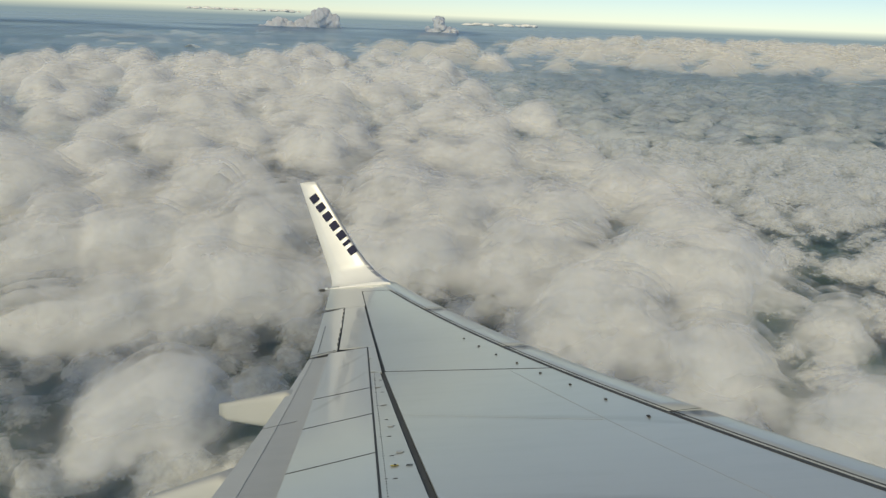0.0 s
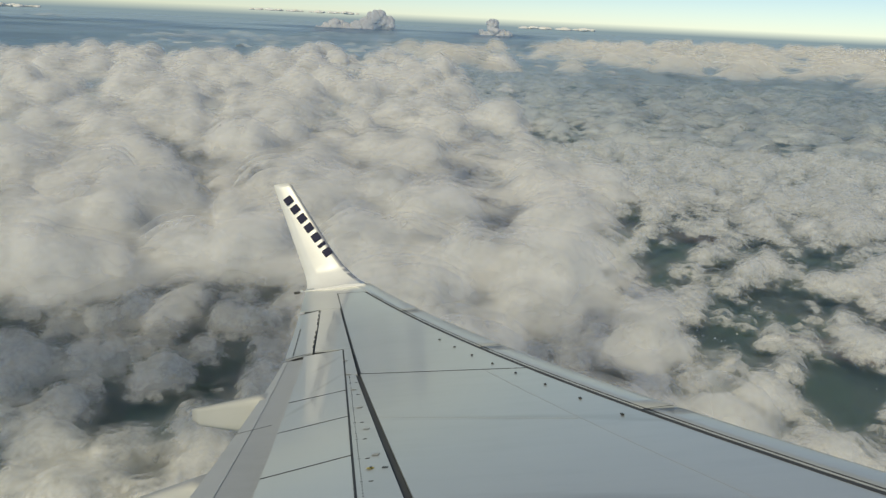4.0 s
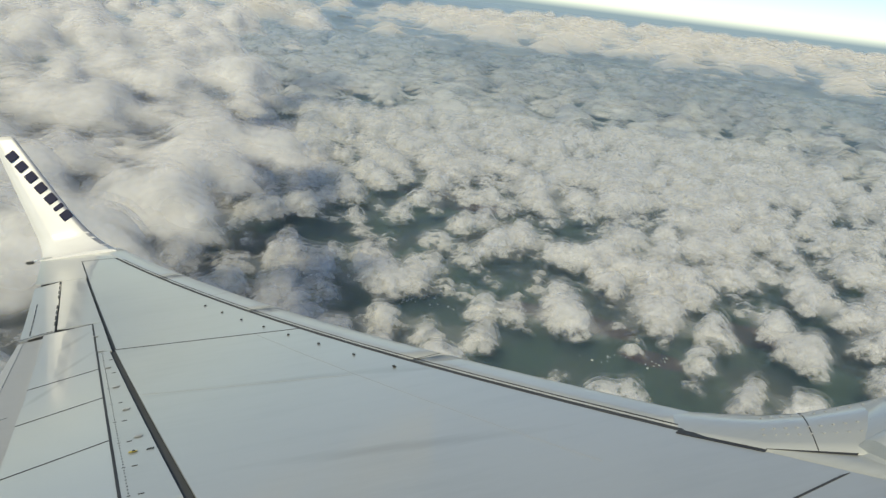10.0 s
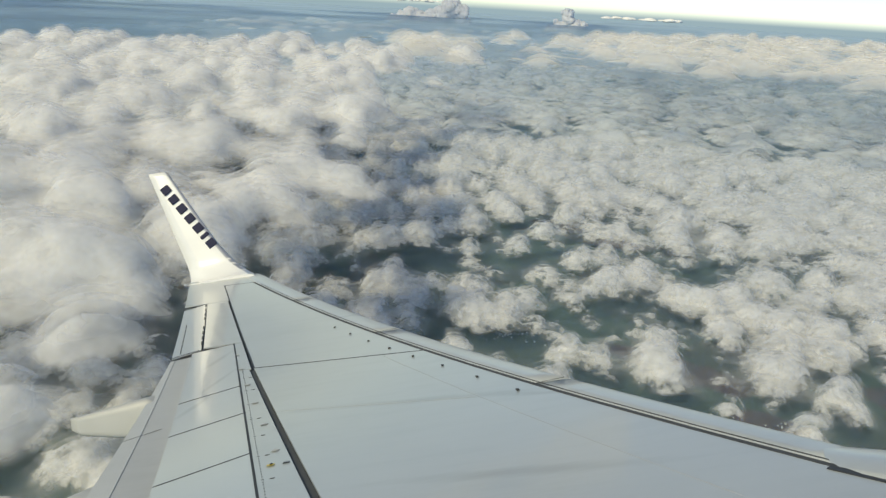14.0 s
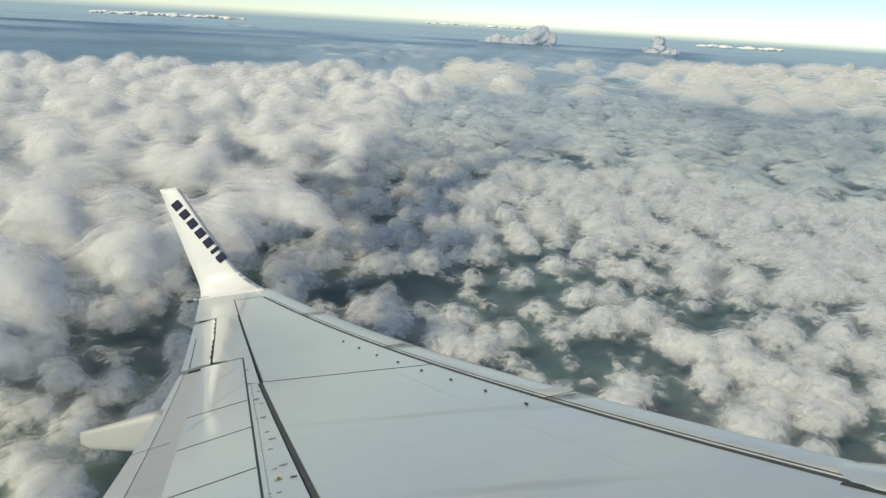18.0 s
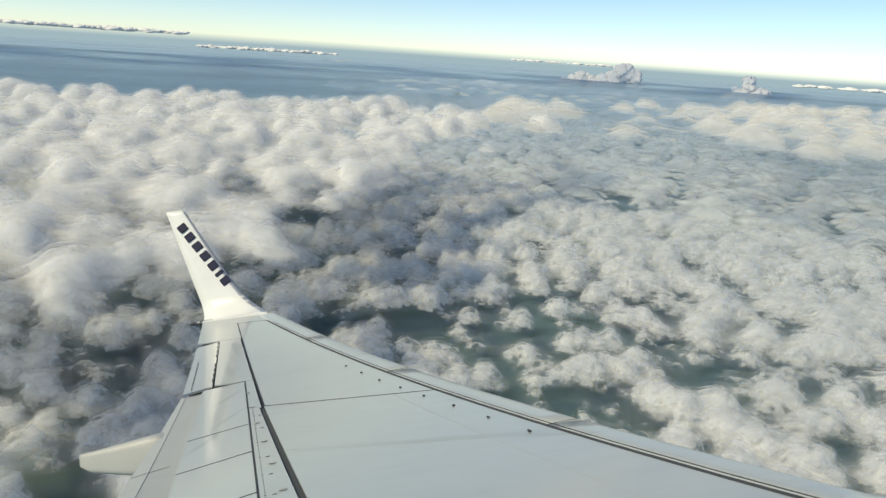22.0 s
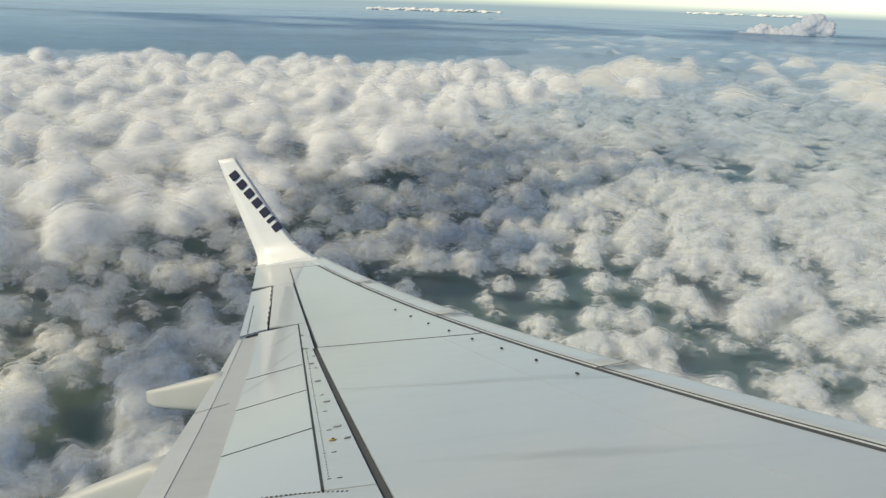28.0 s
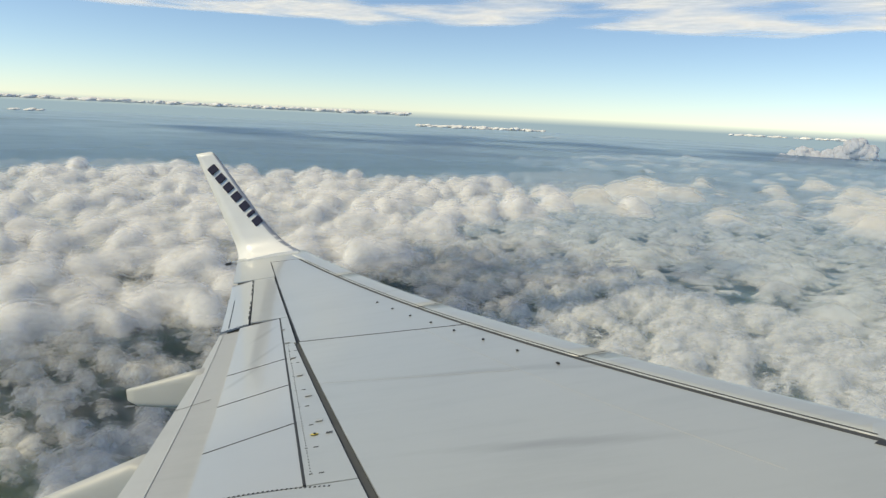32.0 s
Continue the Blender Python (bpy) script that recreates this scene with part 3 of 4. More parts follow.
for vx, vy, spread, count in ((148, 336, 17, 44), (217, 330, 7, 9), (262, 290, 12, 16), (282, 282, 8, 10), (235, 288, 10, 8)):
    for _ in range(count):
        h = new("house")
        tagged(h, "tiny pale house seen far below", "house", group="village houses")
        k = rv.uniform(0.35, 0.9)
        street, along = rv.integers(3), rv.normal() * spread
        turn = (-0.35, 0.9, -0.1)[street]
        h.matrix_world = Matrix.Translation((vx + along * math.cos(turn) + rv.normal() * 0.9, vy + along * math.sin(turn) * 0.6 + street * 3 + rv.normal() * 0.9, GROUND_Z)) @ Matrix.Rotation(rv.random() * 3, 4, "Z") @ Matrix.Scale(k, 4)
        for nm, me in (("wall", house_mesh), ("roof", roof_mesh)):
            o = new(nm, me)
            o.parent = h


# ---- far clouds ----
def lump_mesh(name, balls, seed, mat, rough=0.10, subdivisions=3):
    """One cloud as a closed, knobbly body: overlapping balls, each ruffled."""
    r = np.random.default_rng(seed)
    bm = bmesh.new()
    for x, y, z, rad in balls:
        made = bmesh.ops.create_icosphere(bm, subdivisions=subdivisions, radius=rad, matrix=Matrix.Translation((x, y, z)))
        off = Vector(r.random(3) * 50)
        for v in made["verts"]:
            n = (v.co - Vector((x, y, z))).normalized()
            k = noise.fractal(n * 2.2 + off, 1.0, 2.1, 3) * rough
            v.co += n * rad * k
            if v.co.z < 0:
                v.co.z *= 0.3
    for f in bm.faces:
        f.smooth = True
    me = bpy.data.meshes.new(name)
    bm.to_mesh(me)
    bm.free()
    me.materials.append(mat)
    return me


def heaped_balls(heads, seed):
    """Balls (x, y, z, r) for a cumulus: heads (x along, height, radius) with smaller knobs on each."""
    r = np.random.default_rng(seed)
    balls = []
    for x, h, rad in heads:
        balls.append((x, 0, h, rad))
        for _ in range(20):
            a, e = r.random() * 2 * math.pi, r.random() * 1.4 - 0.2
            k = rad * r.uniform(0.24, 0.46)
            balls.append((x + rad * 0.9 * math.cos(a) * math.cos(e), rad * 0.9 * math.sin(a) * math.cos(e), h + rad * 0.85 * math.sin(e), k))
    return balls


def cumulus(label, heads, at, seed, mat):
    me = lump_mesh("cumulus_cloud", heaped_balls(heads, seed), seed, mat)
    ob = new("cumulus_cloud", me)
    ob.matrix_world = Matrix.Translation(at) @ Matrix.Rotation(math.atan2(at[1] - 60, at[0] - 200) - math.pi / 2, 4, "Z")
    return tagged(ob, label, "cloud", group="cumulus on the horizon")


cumulus("tall sunlit cumulus cloud with two heads near the horizon", [(20, 72, 46), (62, 56, 40), (-20, 40, 44), (-70, 26, 40), (-120, 20, 36), (-170, 34, 42), (-205, 18, 36), (-250, 6, 30), (75, 16, 36)], (-632, 3352, -112), 31, M_TOWER)
cumulus("smaller sunlit cumulus cloud tower near the horizon", [(0, 84, 24), (8, 56, 28), (38, 28, 34), (-26, 22, 32), (72, 36, 20), (-70, 8, 24), (-50, 50, 12)], (-65, 3340, -112), 32, M_TOWER)


def cloud_row(label, p0, p1, count, small, large, seed):
    """A low line of small cloud heads from p0 to p1."""
    r = np.random.default_rng(seed)
    balls = []
    mid = Vector(p0).lerp(Vector(p1), 0.5)
    for k in range(count):
        c = Vector(p0).lerp(Vector(p1), (k + r.uniform(-0.4, 0.4)) / max(1, count - 1)) - mid
        rad = small + (large - small) * r.random() ** 2
        balls.append((c.x, c.y, c.z + rad * 0.3, rad))
        balls.append((c.x + r.uniform(-1, 1) * rad, c.y + r.uniform(-1, 1) * rad, c.z - rad * 0.3, rad * r.uniform(1.0, 1.5)))
        for _ in range(4):
            a = r.random() * 2 * math.pi
            balls.append((c.x + rad * math.cos(a), c.y + rad * math.sin(a), c.z + rad * r.uniform(0.1, 0.6), rad * r.uniform(0.3, 0.6)))
    me = lump_mesh("cumulus_row", balls, seed, M_ROW, subdivisions=1 if count > 30 else 2)
    for v in me.vertices:
        v.co.z *= 0.42
    ob = new("cumulus_row", me)
    ob.location = mid
    return tagged(ob, label, "cloud", kind="stuff")


cloud_row("long line of bright cloud tops along the horizon", (-4150, 700, 4), (-3000, 2850, 14), 230, 12, 38, 41)
cloud_row("thin sunlit streak of cumulus below the horizon", (-2930, 2900, -60), (-2380, 3440, -44), 70, 8, 34, 42)
cloud_row("small scattered cumulus in the blue distance", (-2120, 3640, -160), (-1900, 3760, -150), 5, 10, 26, 43)
cloud_row("small scattered cumulus in the blue distance", (-1680, 3920, -150), (-1400, 4030, -140), 6, 10, 26, 44)
cloud_row("small scattered cumulus in the blue distance", (-2420, 3400, -92), (-2300, 3500, -86), 4, 10, 24, 45)
cloud_row("small cumulus standing alone in the blue distance", (-3870, 880, -60), (-3800, 1040, -56), 4, 16, 34, 46)
cloud_row("row of small bright cumulus on the horizon", (80, 4300, -50), (480, 4300, -40), 9, 12, 30, 47)
cloud_row("low line of bright cloud tops on the horizon", (-1500, 4100, -14), (-900, 4280, -12), 16, 10, 24, 48)

# streaks of ice cloud high above the horizon
cx, cy = np.linspace(-3400, -100, 150), np.linspace(700, 3700, 150)
cxx, cyy = np.meshgrid(cx, cy, indexing="ij")
cd = np.hypot(cxx - 377, cyy - 138)
streaks = fbm((150, 150), 26, 77, 5)
band = np.clip((streaks - 0.34) * 6, 0, 1) * np.clip((3330 + 420 * (fbm((150, 150), 14, 91, 4) - 0.5) - cd) / 140, 0, 1) * np.clip((cd - 2100) / 300, 0, 1)
tagged(grid_mesh("cirrus_sheet", cx, cy, 420.0, M_CIRRUS, band, keep=band > 0), "white wispy streaks of high ice cloud", "clouds", kind="stuff")


# ---- the airliner's wing ----
def wing_z(y):
    return 0.0844 * (y - 1.9) + 0.0065 * (y - 1.9) ** 2


def x_nose(y):
    return -0.523 * y


def x_slat(y):
    return -0.523 * y - 0.38


def x_spar(y):
    return -7.645 - (0.2976 if y > 10.23 else 0.318) * (y - 10.23)


def x_hinge(y):
    return -6.83 - 0.2614 * (y - 6.39)


def x_spoiler(y):
    return -7.70 - 0.222 * (y - 6.67)


def x_flap(y):
    return -8.28 - 0.166 * (y - 6.88)


def x_tip(y):
    return -9.02 - 0.24 * (y - 11.38)


def part(name, bm, mat, parent, label=""):
    me = bpy.data.meshes.new(name)
    bm.normal_update()
    bm.to_mesh(me)
    bm.free()
    for m in mat if isinstance(mat, (list, tuple)) else (mat,):
        me.materials.append(m)
    ob = new(name, me)
    ob.parent = parent
    if label:
        ob["label"] = label
    return ob


def plate(c, nu=6, nv=12, lift=0.0, thick=0.02, rise=wing_z):
    """A thin panel that follows the wing's upper surface. c: its corners in plan, in order round it."""
    bm = bmesh.new()
    top, low = [], []
    for i in range(nu + 1):
        u = i / nu
        rt, rb = [], []
        for j in range(nv + 1):
            v = j / nv
            x = (c[0][0] * (1 - u) + c[1][0] * u) * (1 - v) + (c[3][0] * (1 - u) + c[2][0] * u) * v
            y = (c[0][1] * (1 - u) + c[1][1] * u) * (1 - v) + (c[3][1] * (1 - u) + c[2][1] * u) * v
            z = rise(y) + lift
            rt.append(bm.verts.new((x, y, z)))
            rb.append(bm.verts.new((x, y, z - thick)))
        top.append(rt)
        low.append(rb)
    for i in range(nu):
        for j in range(nv):
            f = bm.faces.new((top[i][j], top[i + 1][j], top[i + 1][j + 1], top[i][j + 1]))
            f.smooth = True
            bm.faces.new((low[i][j], low[i][j + 1], low[i + 1][j + 1], low[i + 1][j]))
    rim = [top[i][0] for i in range(nu + 1)] + [top[nu][j] for j in range(1, nv + 1)] + [top[i][nv] for i in range(nu - 1, -1, -1)] + [top[0][j] for j in range(nv - 1, 0, -1)]
    up = [bm.verts.new(v.co) for v in rim]
    down = [bm.verts.new(v.co - Vector((0, 0, thick))) for v in rim]
    for k in range(len(rim)):
        n = (k + 1) % len(rim)
        bm.faces.new((up[k], down[k], down[n], up[n]))
    if (c[1][0] - c[0][0]) * (c[2][1] - c[1][1]) - (c[1][1] - c[0][1]) * (c[2][0] - c[1][0]) < 0:
        bmesh.ops.reverse_faces(bm, faces=bm.faces[:])
    return bm


def loft(sections, closed=True, caps=True):
    """A body through rings of points."""
    bm = bmesh.new()
    rings = [[bm.verts.new(p) for p in s] for s in sections]
    n = len(sections[0])
    for a, b in zip(rings, rings[1:]):
        for k in range(n if closed else n - 1):
            f = bm.faces.new((a[k], a[(k + 1) % n], b[(k + 1) % n], b[k]))
            f.smooth = True
    if caps and closed:
        bm.faces.new(rings[0])
        bm.faces.new(rings[-1][::-1])
    bmesh.ops.recalc_face_normals(bm, faces=bm.faces[:])
    return bm


def box(sx, sy, sz, m=Matrix(), bevel=0.0):
    bm = bmesh.new()
    bmesh.ops.create_cube(bm, size=1, matrix=m @ Matrix.Diagonal((sx, sy, sz, 1)))
    if bevel:
        bmesh.ops.bevel(bm, geom=bm.edges[:], offset=bevel, segments=2, affect="EDGES", clamp_overlap=True)
    return bm


plane = new("airliner_wing")
tagged(plane, "grey airliner wing with white upturned winglet", "aircraft wing")

# structure under the skin panels
secs = []
for y in np.linspace(1.6, 16.95, 40):
    z, xn, xe = wing_z(y), x_nose(y) - 0.16, (x_tip(y) + 0.08 if y > 11.4 else x_spoiler(y) + 0.05)
    c = xn - xe
    t = 0.10 * c
    secs.append([(xn, y, z - 0.06), (xn - 0.3 * c, y, z - 0.035), (xe + 0.1 * c, y, z - 0.035), (xe, y, z - 0.045),
                 (xe + 0.2 * c, y, z - 0.5 * t), (xn - 0.45 * c, y, z - 1.1 * t), (xn - 0.15 * c, y, z - 0.9 * t)])
part("wing_box", loft(secs), M_DARK, plane, "dark structure under the skin joints")

G = 0.006
# fixed skins
jx0, jy0, jx1, jy1 = x_spar(10.23), 10.23, x_slat(9.86), 9.86
part("skin_panel", plate([(x_slat(16.1), 16.1), (x_spar(16.2), 16.2), (jx0, jy0 + G), (jx1, jy1 + G)], 8, 24), M_SKIN, plane)
part("skin_panel", plate([(jx1, jy1 - G), (jx0, jy0 - G), (x_spar(1.6), 1.6), (x_slat(1.6), 1.6)], 8, 30), M_SKIN, plane)
part("tip_panel", plate([(x_slat(16.98) + 0.30, 16.98), (x_tip(16.98), 16.98), (x_tip(14.80), 14.80), (x_spar(14.80) - 0.02, 14.80)], 6, 10), M_SKIN, plane)
part("tip_panel", plate([(x_slat(16.98) + 0.30, 16.99), (x_spar(16.98), 16.99), (x_spar(16.22), 16.22), (x_slat(16.12) + 0.02, 16.12)], 6, 6, lift=-0.003), M_SKIN, plane)
# strip between the rear spar and the hinge line
part("spar_strip", plate([(x_spar(14.78) - 0.03, 14.78), (-9.415, 14.78), (x_hinge(11.69) - 0.45, 11.69), (x_spar(11.69) - 0.03, 11.69)], 4, 12), M_SKIN, plane)
part("spar_strip", plate([(x_spar(11.67) - 0.03, 11.67), (x_hinge(11.67), 11.67), (x_hinge(10.23), 10.23), (x_spar(10.23) - 0.04, 10.23)], 3, 8), M_SKIN, plane)
part("spar_strip", plate([(x_spar(10.22) - 0.065, 10.22), (x_hinge(10.22), 10.22), (x_hinge(6.14), 6.14), (x_spar(6.14) - 0.07, 6.14)], 3, 12), M_SKIN, plane)
part("spar_gap_seal", plate([(x_spar(10.21) - 0.004, 10.21), (x_spar(10.21) - 0.066, 10.21), (x_spar(1.6) - 0.075, 1.6), (x_spar(1.6) - 0.004, 1.6)], 1, 24, lift=-0.022, thick=0.008), M_GAP, plane, "dark rubber seal along the rear spar")
part("root_panel", plate([(x_spar(6.12) - 0.07, 6.12), (x_spoiler(6.12), 6.12), (x_spoiler(1.6), 1.6), (x_spar(1.6) - 0.07, 1.6)], 4, 12), M_SKIN, plane)

# aileron and its tab
part("aileron", plate([(-9.420, 14.76), (x_tip(14.5), 14.5), (-9.02, 11.36), (-8.676, 11.60)], 4, 12, lift=-0.004), M_PANEL, plane)
for k in range(9):
    y = 11.9 + k * 0.33
    if k != 4:
        part("hinge_slot", plate([(-8.71 - (y - 11.76) * 0.239, y), (-8.73 - (y - 11.76) * 0.239, y), (-8.73 - (y - 11.56) * 0.239, y + 0.20), (-8.71 - (y - 11.56) * 0.239, y + 0.20)], 1, 2, lift=0.003, thick=0.004), M_DARK, plane)
for k in range(6):
    y = 11.55 + k * 0.31
    part("tab_gap", plate([(-8.94 - (y - 11.5) * 0.242, y), (-8.952 - (y - 11.5) * 0.242, y), (-8.952 - (y - 11.27) * 0.242, y + 0.23), (-8.94 - (y - 11.27) * 0.242, y + 0.23)], 1, 2, lift=0.003, thick=0.004), M_DARK, plane)

# spoilers
cuts = [(11.66, 11.46), (9.56, 9.21), (8.56, 8.17), (7.42, 7.01), (6.13, 6.13)]
for (h0, s0), (h1, s1) in zip(cuts, cuts[1:]):
    part("spoiler", plate([(x_hinge(h0 - G) - 0.02, h0 - G), (x_spoiler(s0 - G), s0 - G), (x_spoiler(s1 + G), s1 + G), (x_hinge(h1 + G) - 0.02, h1 + G)], 5, 8), M_PANEL, plane, "grey spoiler panel with dark joints")

# flap behind the spoilers, hung slightly lower
part("flap", plate([(x_spoiler(11.42) + 0.10, 11.45), (x_flap(11.33), 11.33), (x_flap(1.9), 1.9), (x_spoiler(1.9) + 0.1, 1.9)], 4, 30, lift=-0.035, thick=0.05), M_FLAP, plane, "darker grey flap behind the spoilers")
part("flap_trailing_strip", plate([(x_flap(11.30) + 0.05, 11.30), (x_flap(11.30) - 0.004, 11.30), (x_flap(1.92) - 0.004, 1.92), (x_flap(1.92) + 0.36, 1.92)], 3, 30, lift=-0.029, thick=0.012), M_FLAP_EDGE, plane, "lighter aft strip of the flap")
seam_y = 8.35
part("flap_joint", plate([(x_flap(seam_y) + 0.30, seam_y + 0.2), (x_flap(seam_y), seam_y), (x_flap(seam_y), seam_y - 0.008), (x_flap(seam_y) + 0.30, seam_y + 0.192)], 3, 1, lift=-0.026, thick=0.002), M_GAP, plane)


# rounded leading edge with its slats
def nose_ring(y, x0):
    """Section of the leading edge, from the slat line round the nose to the lower side."""
    z = wing_z(y)
    b = 0.072 + 0.006 * (16.95 - y)
    a = 0.16
    xc = x_nose(y) - 0.06
    pts = [(xc + a * math.cos(t), y, z - b + b * math.sin(t)) for t in (math.radians(90 - k * 13) for k in range(15))]
    return [(x0, y, z), (x0 * 0.5 + xc * 0.5, y, z + 0.003)] + pts + [(x0, y, z - 2.1 * b)]


spans = [(16.95, 14.05), (14.03, 11.1), (11.08, 8.05), (8.03, 5.58)]
for a, b in spans:
    part("slat", loft([nose_ring(y, x_slat(y) + 0.035) for y in np.linspace(a, b, 12)]), M_SKIN, plane, "leading edge slat in pale grey paint")
part("inner_leading_edge", loft([nose_ring(y, x_slat(y) + 0.035) for y in np.linspace(5.56, 1.6, 10)]), M_SKIN, plane)

# stud markers near the slats
for k in range(8):
    y = (11.73, 11.22, 10.69, 10.19, 9.67, 9.12, 8.53, 7.94)[k]
    x = (-6.76, -6.50, -6.23, -5.95, -5.67, -5.36, -5.05, -4.74)[k]
    part("stud", box(0.03, 0.085, 0.012, Matrix.Translation((x, y, wing_z(y) + 0.005)), 0.004), M_GAP, plane)

# yellow tie-down ring and its stencil bars
bm = bmesh.new()
bmesh.ops.create_circle(bm, cap_ends=True, segments=16, radius=0.034, matrix=Matrix.Translation((-6.88, 7.07, wing_z(7.07) + 0.006)))
part("tie_down", bm, M_YELLOW, plane, "yellow tie-down fitting")
part("tie_down_hole", box(0.022, 0.022, 0.012, Matrix.Translation((-6.875, 7.07, wing_z(7.07) + 0.009)), 0.004), M_DARK, plane)
for k in range(3):
    part("stencil_bar", box(0.010, 0.055, 0.003, Matrix.Translation((-6.775 + k * 0.018, 7.07, wing_z(7.07) + 0.004))), M_GAP, plane)


# winglet
def winglet_ring(s):
    """Section of the winglet; s from 0 at the wing tip to 1 at the top."""
    bend = min(s / 0.22, 1.0)
    a = bend * radians(78)
    if s < 0.22:
        y, z = 16.75 + 0.62 * math.sin(a), wing_z(16.75) + 0.62 * (1 - math.cos(a))
    else:
        y0, z0 = 16.75 + 0.62 * math.sin(radians(78)), wing_z(16.75) + 0.62 * (1 - math.cos(radians(78)))
        d = (s - 0.22) / 0.78
        y, z = y0 + d * 0.22, z0 + d * (5.42 - z0)
    h = z - 2.74
    xt = -10.36 - 0.305 * max(h, 0)
    xl = np.interp(z, [2.60, 2.74, 2.85, 3.05, 3.3, 3.65, 5.38, 5.42], [-8.80, -8.94, -9.12, -9.36, -9.57, -9.80, -10.74, -10.80])
    c = xl - xt
    t = 0.045 * c
    ny, nz = -math.sin(a), math.cos(a)
    ring = []
    for u, w in ((0, 0), (0.03, 0.55), (0.12, 0.9), (0.35, 1.0), (0.7, 0.55), (1, 0.05), (1, -0.05), (0.7, -0.55), (0.35, -1.0), (0.12, -0.9), (0.03, -0.55)):
        ring.append((xl - u * c, y + ny * t * w, z + nz * t * w))
    return ring


winglet = part("winglet", loft([winglet_ring(s) for s in np.linspace(0, 1, 30)]), M_WHITE, plane, "white painted upturned winglet")
edge_secs = []
for s in np.linspace(0.02, 0.985, 30):
    r = winglet_ring(s)
    out = []
    for v in (Vector(r[9]), Vector(r[10]), Vector(r[0]), Vector(r[1]), Vector(r[2])):
        out.append(tuple(v + (v - Vector(r[3]).lerp(Vector(r[8]), 0.5)).normalized() * 0.008))
    edge_secs.append(out)
part("leading_edge", loft(edge_secs, closed=False), M_METAL, winglet, "grey bare metal edge of the winglet")

# navy marking on the winglet, as plain slanted blocks
along = 0.0
for width in (0.155, 0.155, 0.165, 0.165, 0.165, 0.075, 0.155):
    u = (along + width / 2) / 1.36
    along += width + 0.053
    x, z = -10.86 + 1.02 * u, 5.07 - 1.56 * u
    y = 17.36 + 0.22 * (z - 3.18) / 2.24 - 0.045
    m = Matrix.Translation((x, y, z)) @ Matrix.Rotation(radians(-5.6), 4, "X") @ Matrix.Rotation(radians(57), 4, "Y")
    part("marking_block", box(width * 1.25, 0.03, 0.21, m, 0.012), M_NAVY, winglet, "navy painted block")

# tail light and static wicks at the winglet's foot
part("light_housing", box(0.16, 0.07, 0.06, Matrix.Translation((-10.50, 16.72, wing_z(16.72) - 0.01)), 0.02), M_DARK, plane, "dark housing of the tail light")
part("position_light", box(0.10, 0.05, 0.04, Matrix.Translation((-10.40, 16.74, wing_z(16.72) + 0.02)), 0.02), M_LAMP, plane, "clear position light housing")


# flap track fairings
def fairing(y, back, width, depth, droop=0.12):
    """A canoe under the flap, drooping behind the trailing edge to a blunt end."""
    secs = []
    xe = x_flap(y)
    for k in range(19):
        u = k / 18
        x = xe + 0.9 - (0.9 + back) * u
        over = max(0.0, (xe + 0.10 - x) / (back + 0.10))
        zt = wing_z(y) + 0.01 - droop * over - 0.16 * max(0.0, (x - xe) / 0.9) - (0.06 if x > xe + 0.02 else 0.0)
        d = depth * (min(1.0, 0.25 + 2.2 * u)) * (1 - 0.60 * over ** 1.2)
        w = width * (min(1.0, 0.3 + 2.0 * u)) * (1 - 0.55 * over ** 1.6)
        if k == 18:
            d, w, x = d * 0.75, w * 0.7, x - 0.02
        ring = []
        for a in np.linspace(0, 2 * math.pi, 33)[:-1]:
            ca, sa = math.cos(a), math.sin(a)
            ring.append((x, y + w * math.copysign(abs(ca) ** 0.34, ca), zt - d / 2 + d / 2 * math.copysign(abs(sa) ** 0.42, sa)))
        secs.append(ring)
    return loft(secs)


part("flap_track_fairing", fairing(9.70, 0.86, 0.18, 0.47), M_FAIR, plane, "pale canoe fairing under the flap")
part("flap_track_fairing", fairing(7.25, 1.25, 0.20, 0.52, 0.34), M_FAIR, plane, "pale canoe fairing under the flap")

# engine nacelle and pylon under the inner wing
secs = []
for x, r in ((1.55, 0.86), (1.45, 0.95), (1.1, 1.02), (0.3, 1.08), (-0.8, 1.09), (-1.6, 1.09), (-2.2, 1.06), (-2.5, 0.94), (-2.8, 0.78), (-3.4, 0.60)):
    secs.append([(x, 4.83 + r * math.cos(a), -0.57 + r * math.sin(a)) for a in np.linspace(0, 2 * math.pi, 41)[:-1]])
nacelle = part("engine_nacelle", loft(secs), M_SKIN, plane, "grey engine cowling with riveted seams")
seam = []
for a in np.linspace(radians(20), radians(150), 24):
    seam.append([(-1.72 + dx, 4.83 + 1.068 * math.cos(a), -0.54 + (1.066 + lift) * math.sin(a)) for dx, lift in ((0, 0.004), (-0.02, 0.004), (-0.02, -0.01), (0, -0.01))])
part("cowl_seam", loft(seam), M_DARK, nacelle)
secs = []
for k in range(9):
    u = k / 8
    secs.append([(-1.75 - 0.85 * u, 4.72 + 0.30 * (1 - 0.5 * u) * math.cos(a), 0.34 - 0.10 * u + 0.22 * (1 - 0.3 * u) * math.sin(a)) for a in np.linspace(0, 2 * math.pi, 21)[:-1]])
part("pylon_fairing", loft(secs), M_SKIN, plane, "smooth grey fairing between engine and wing")
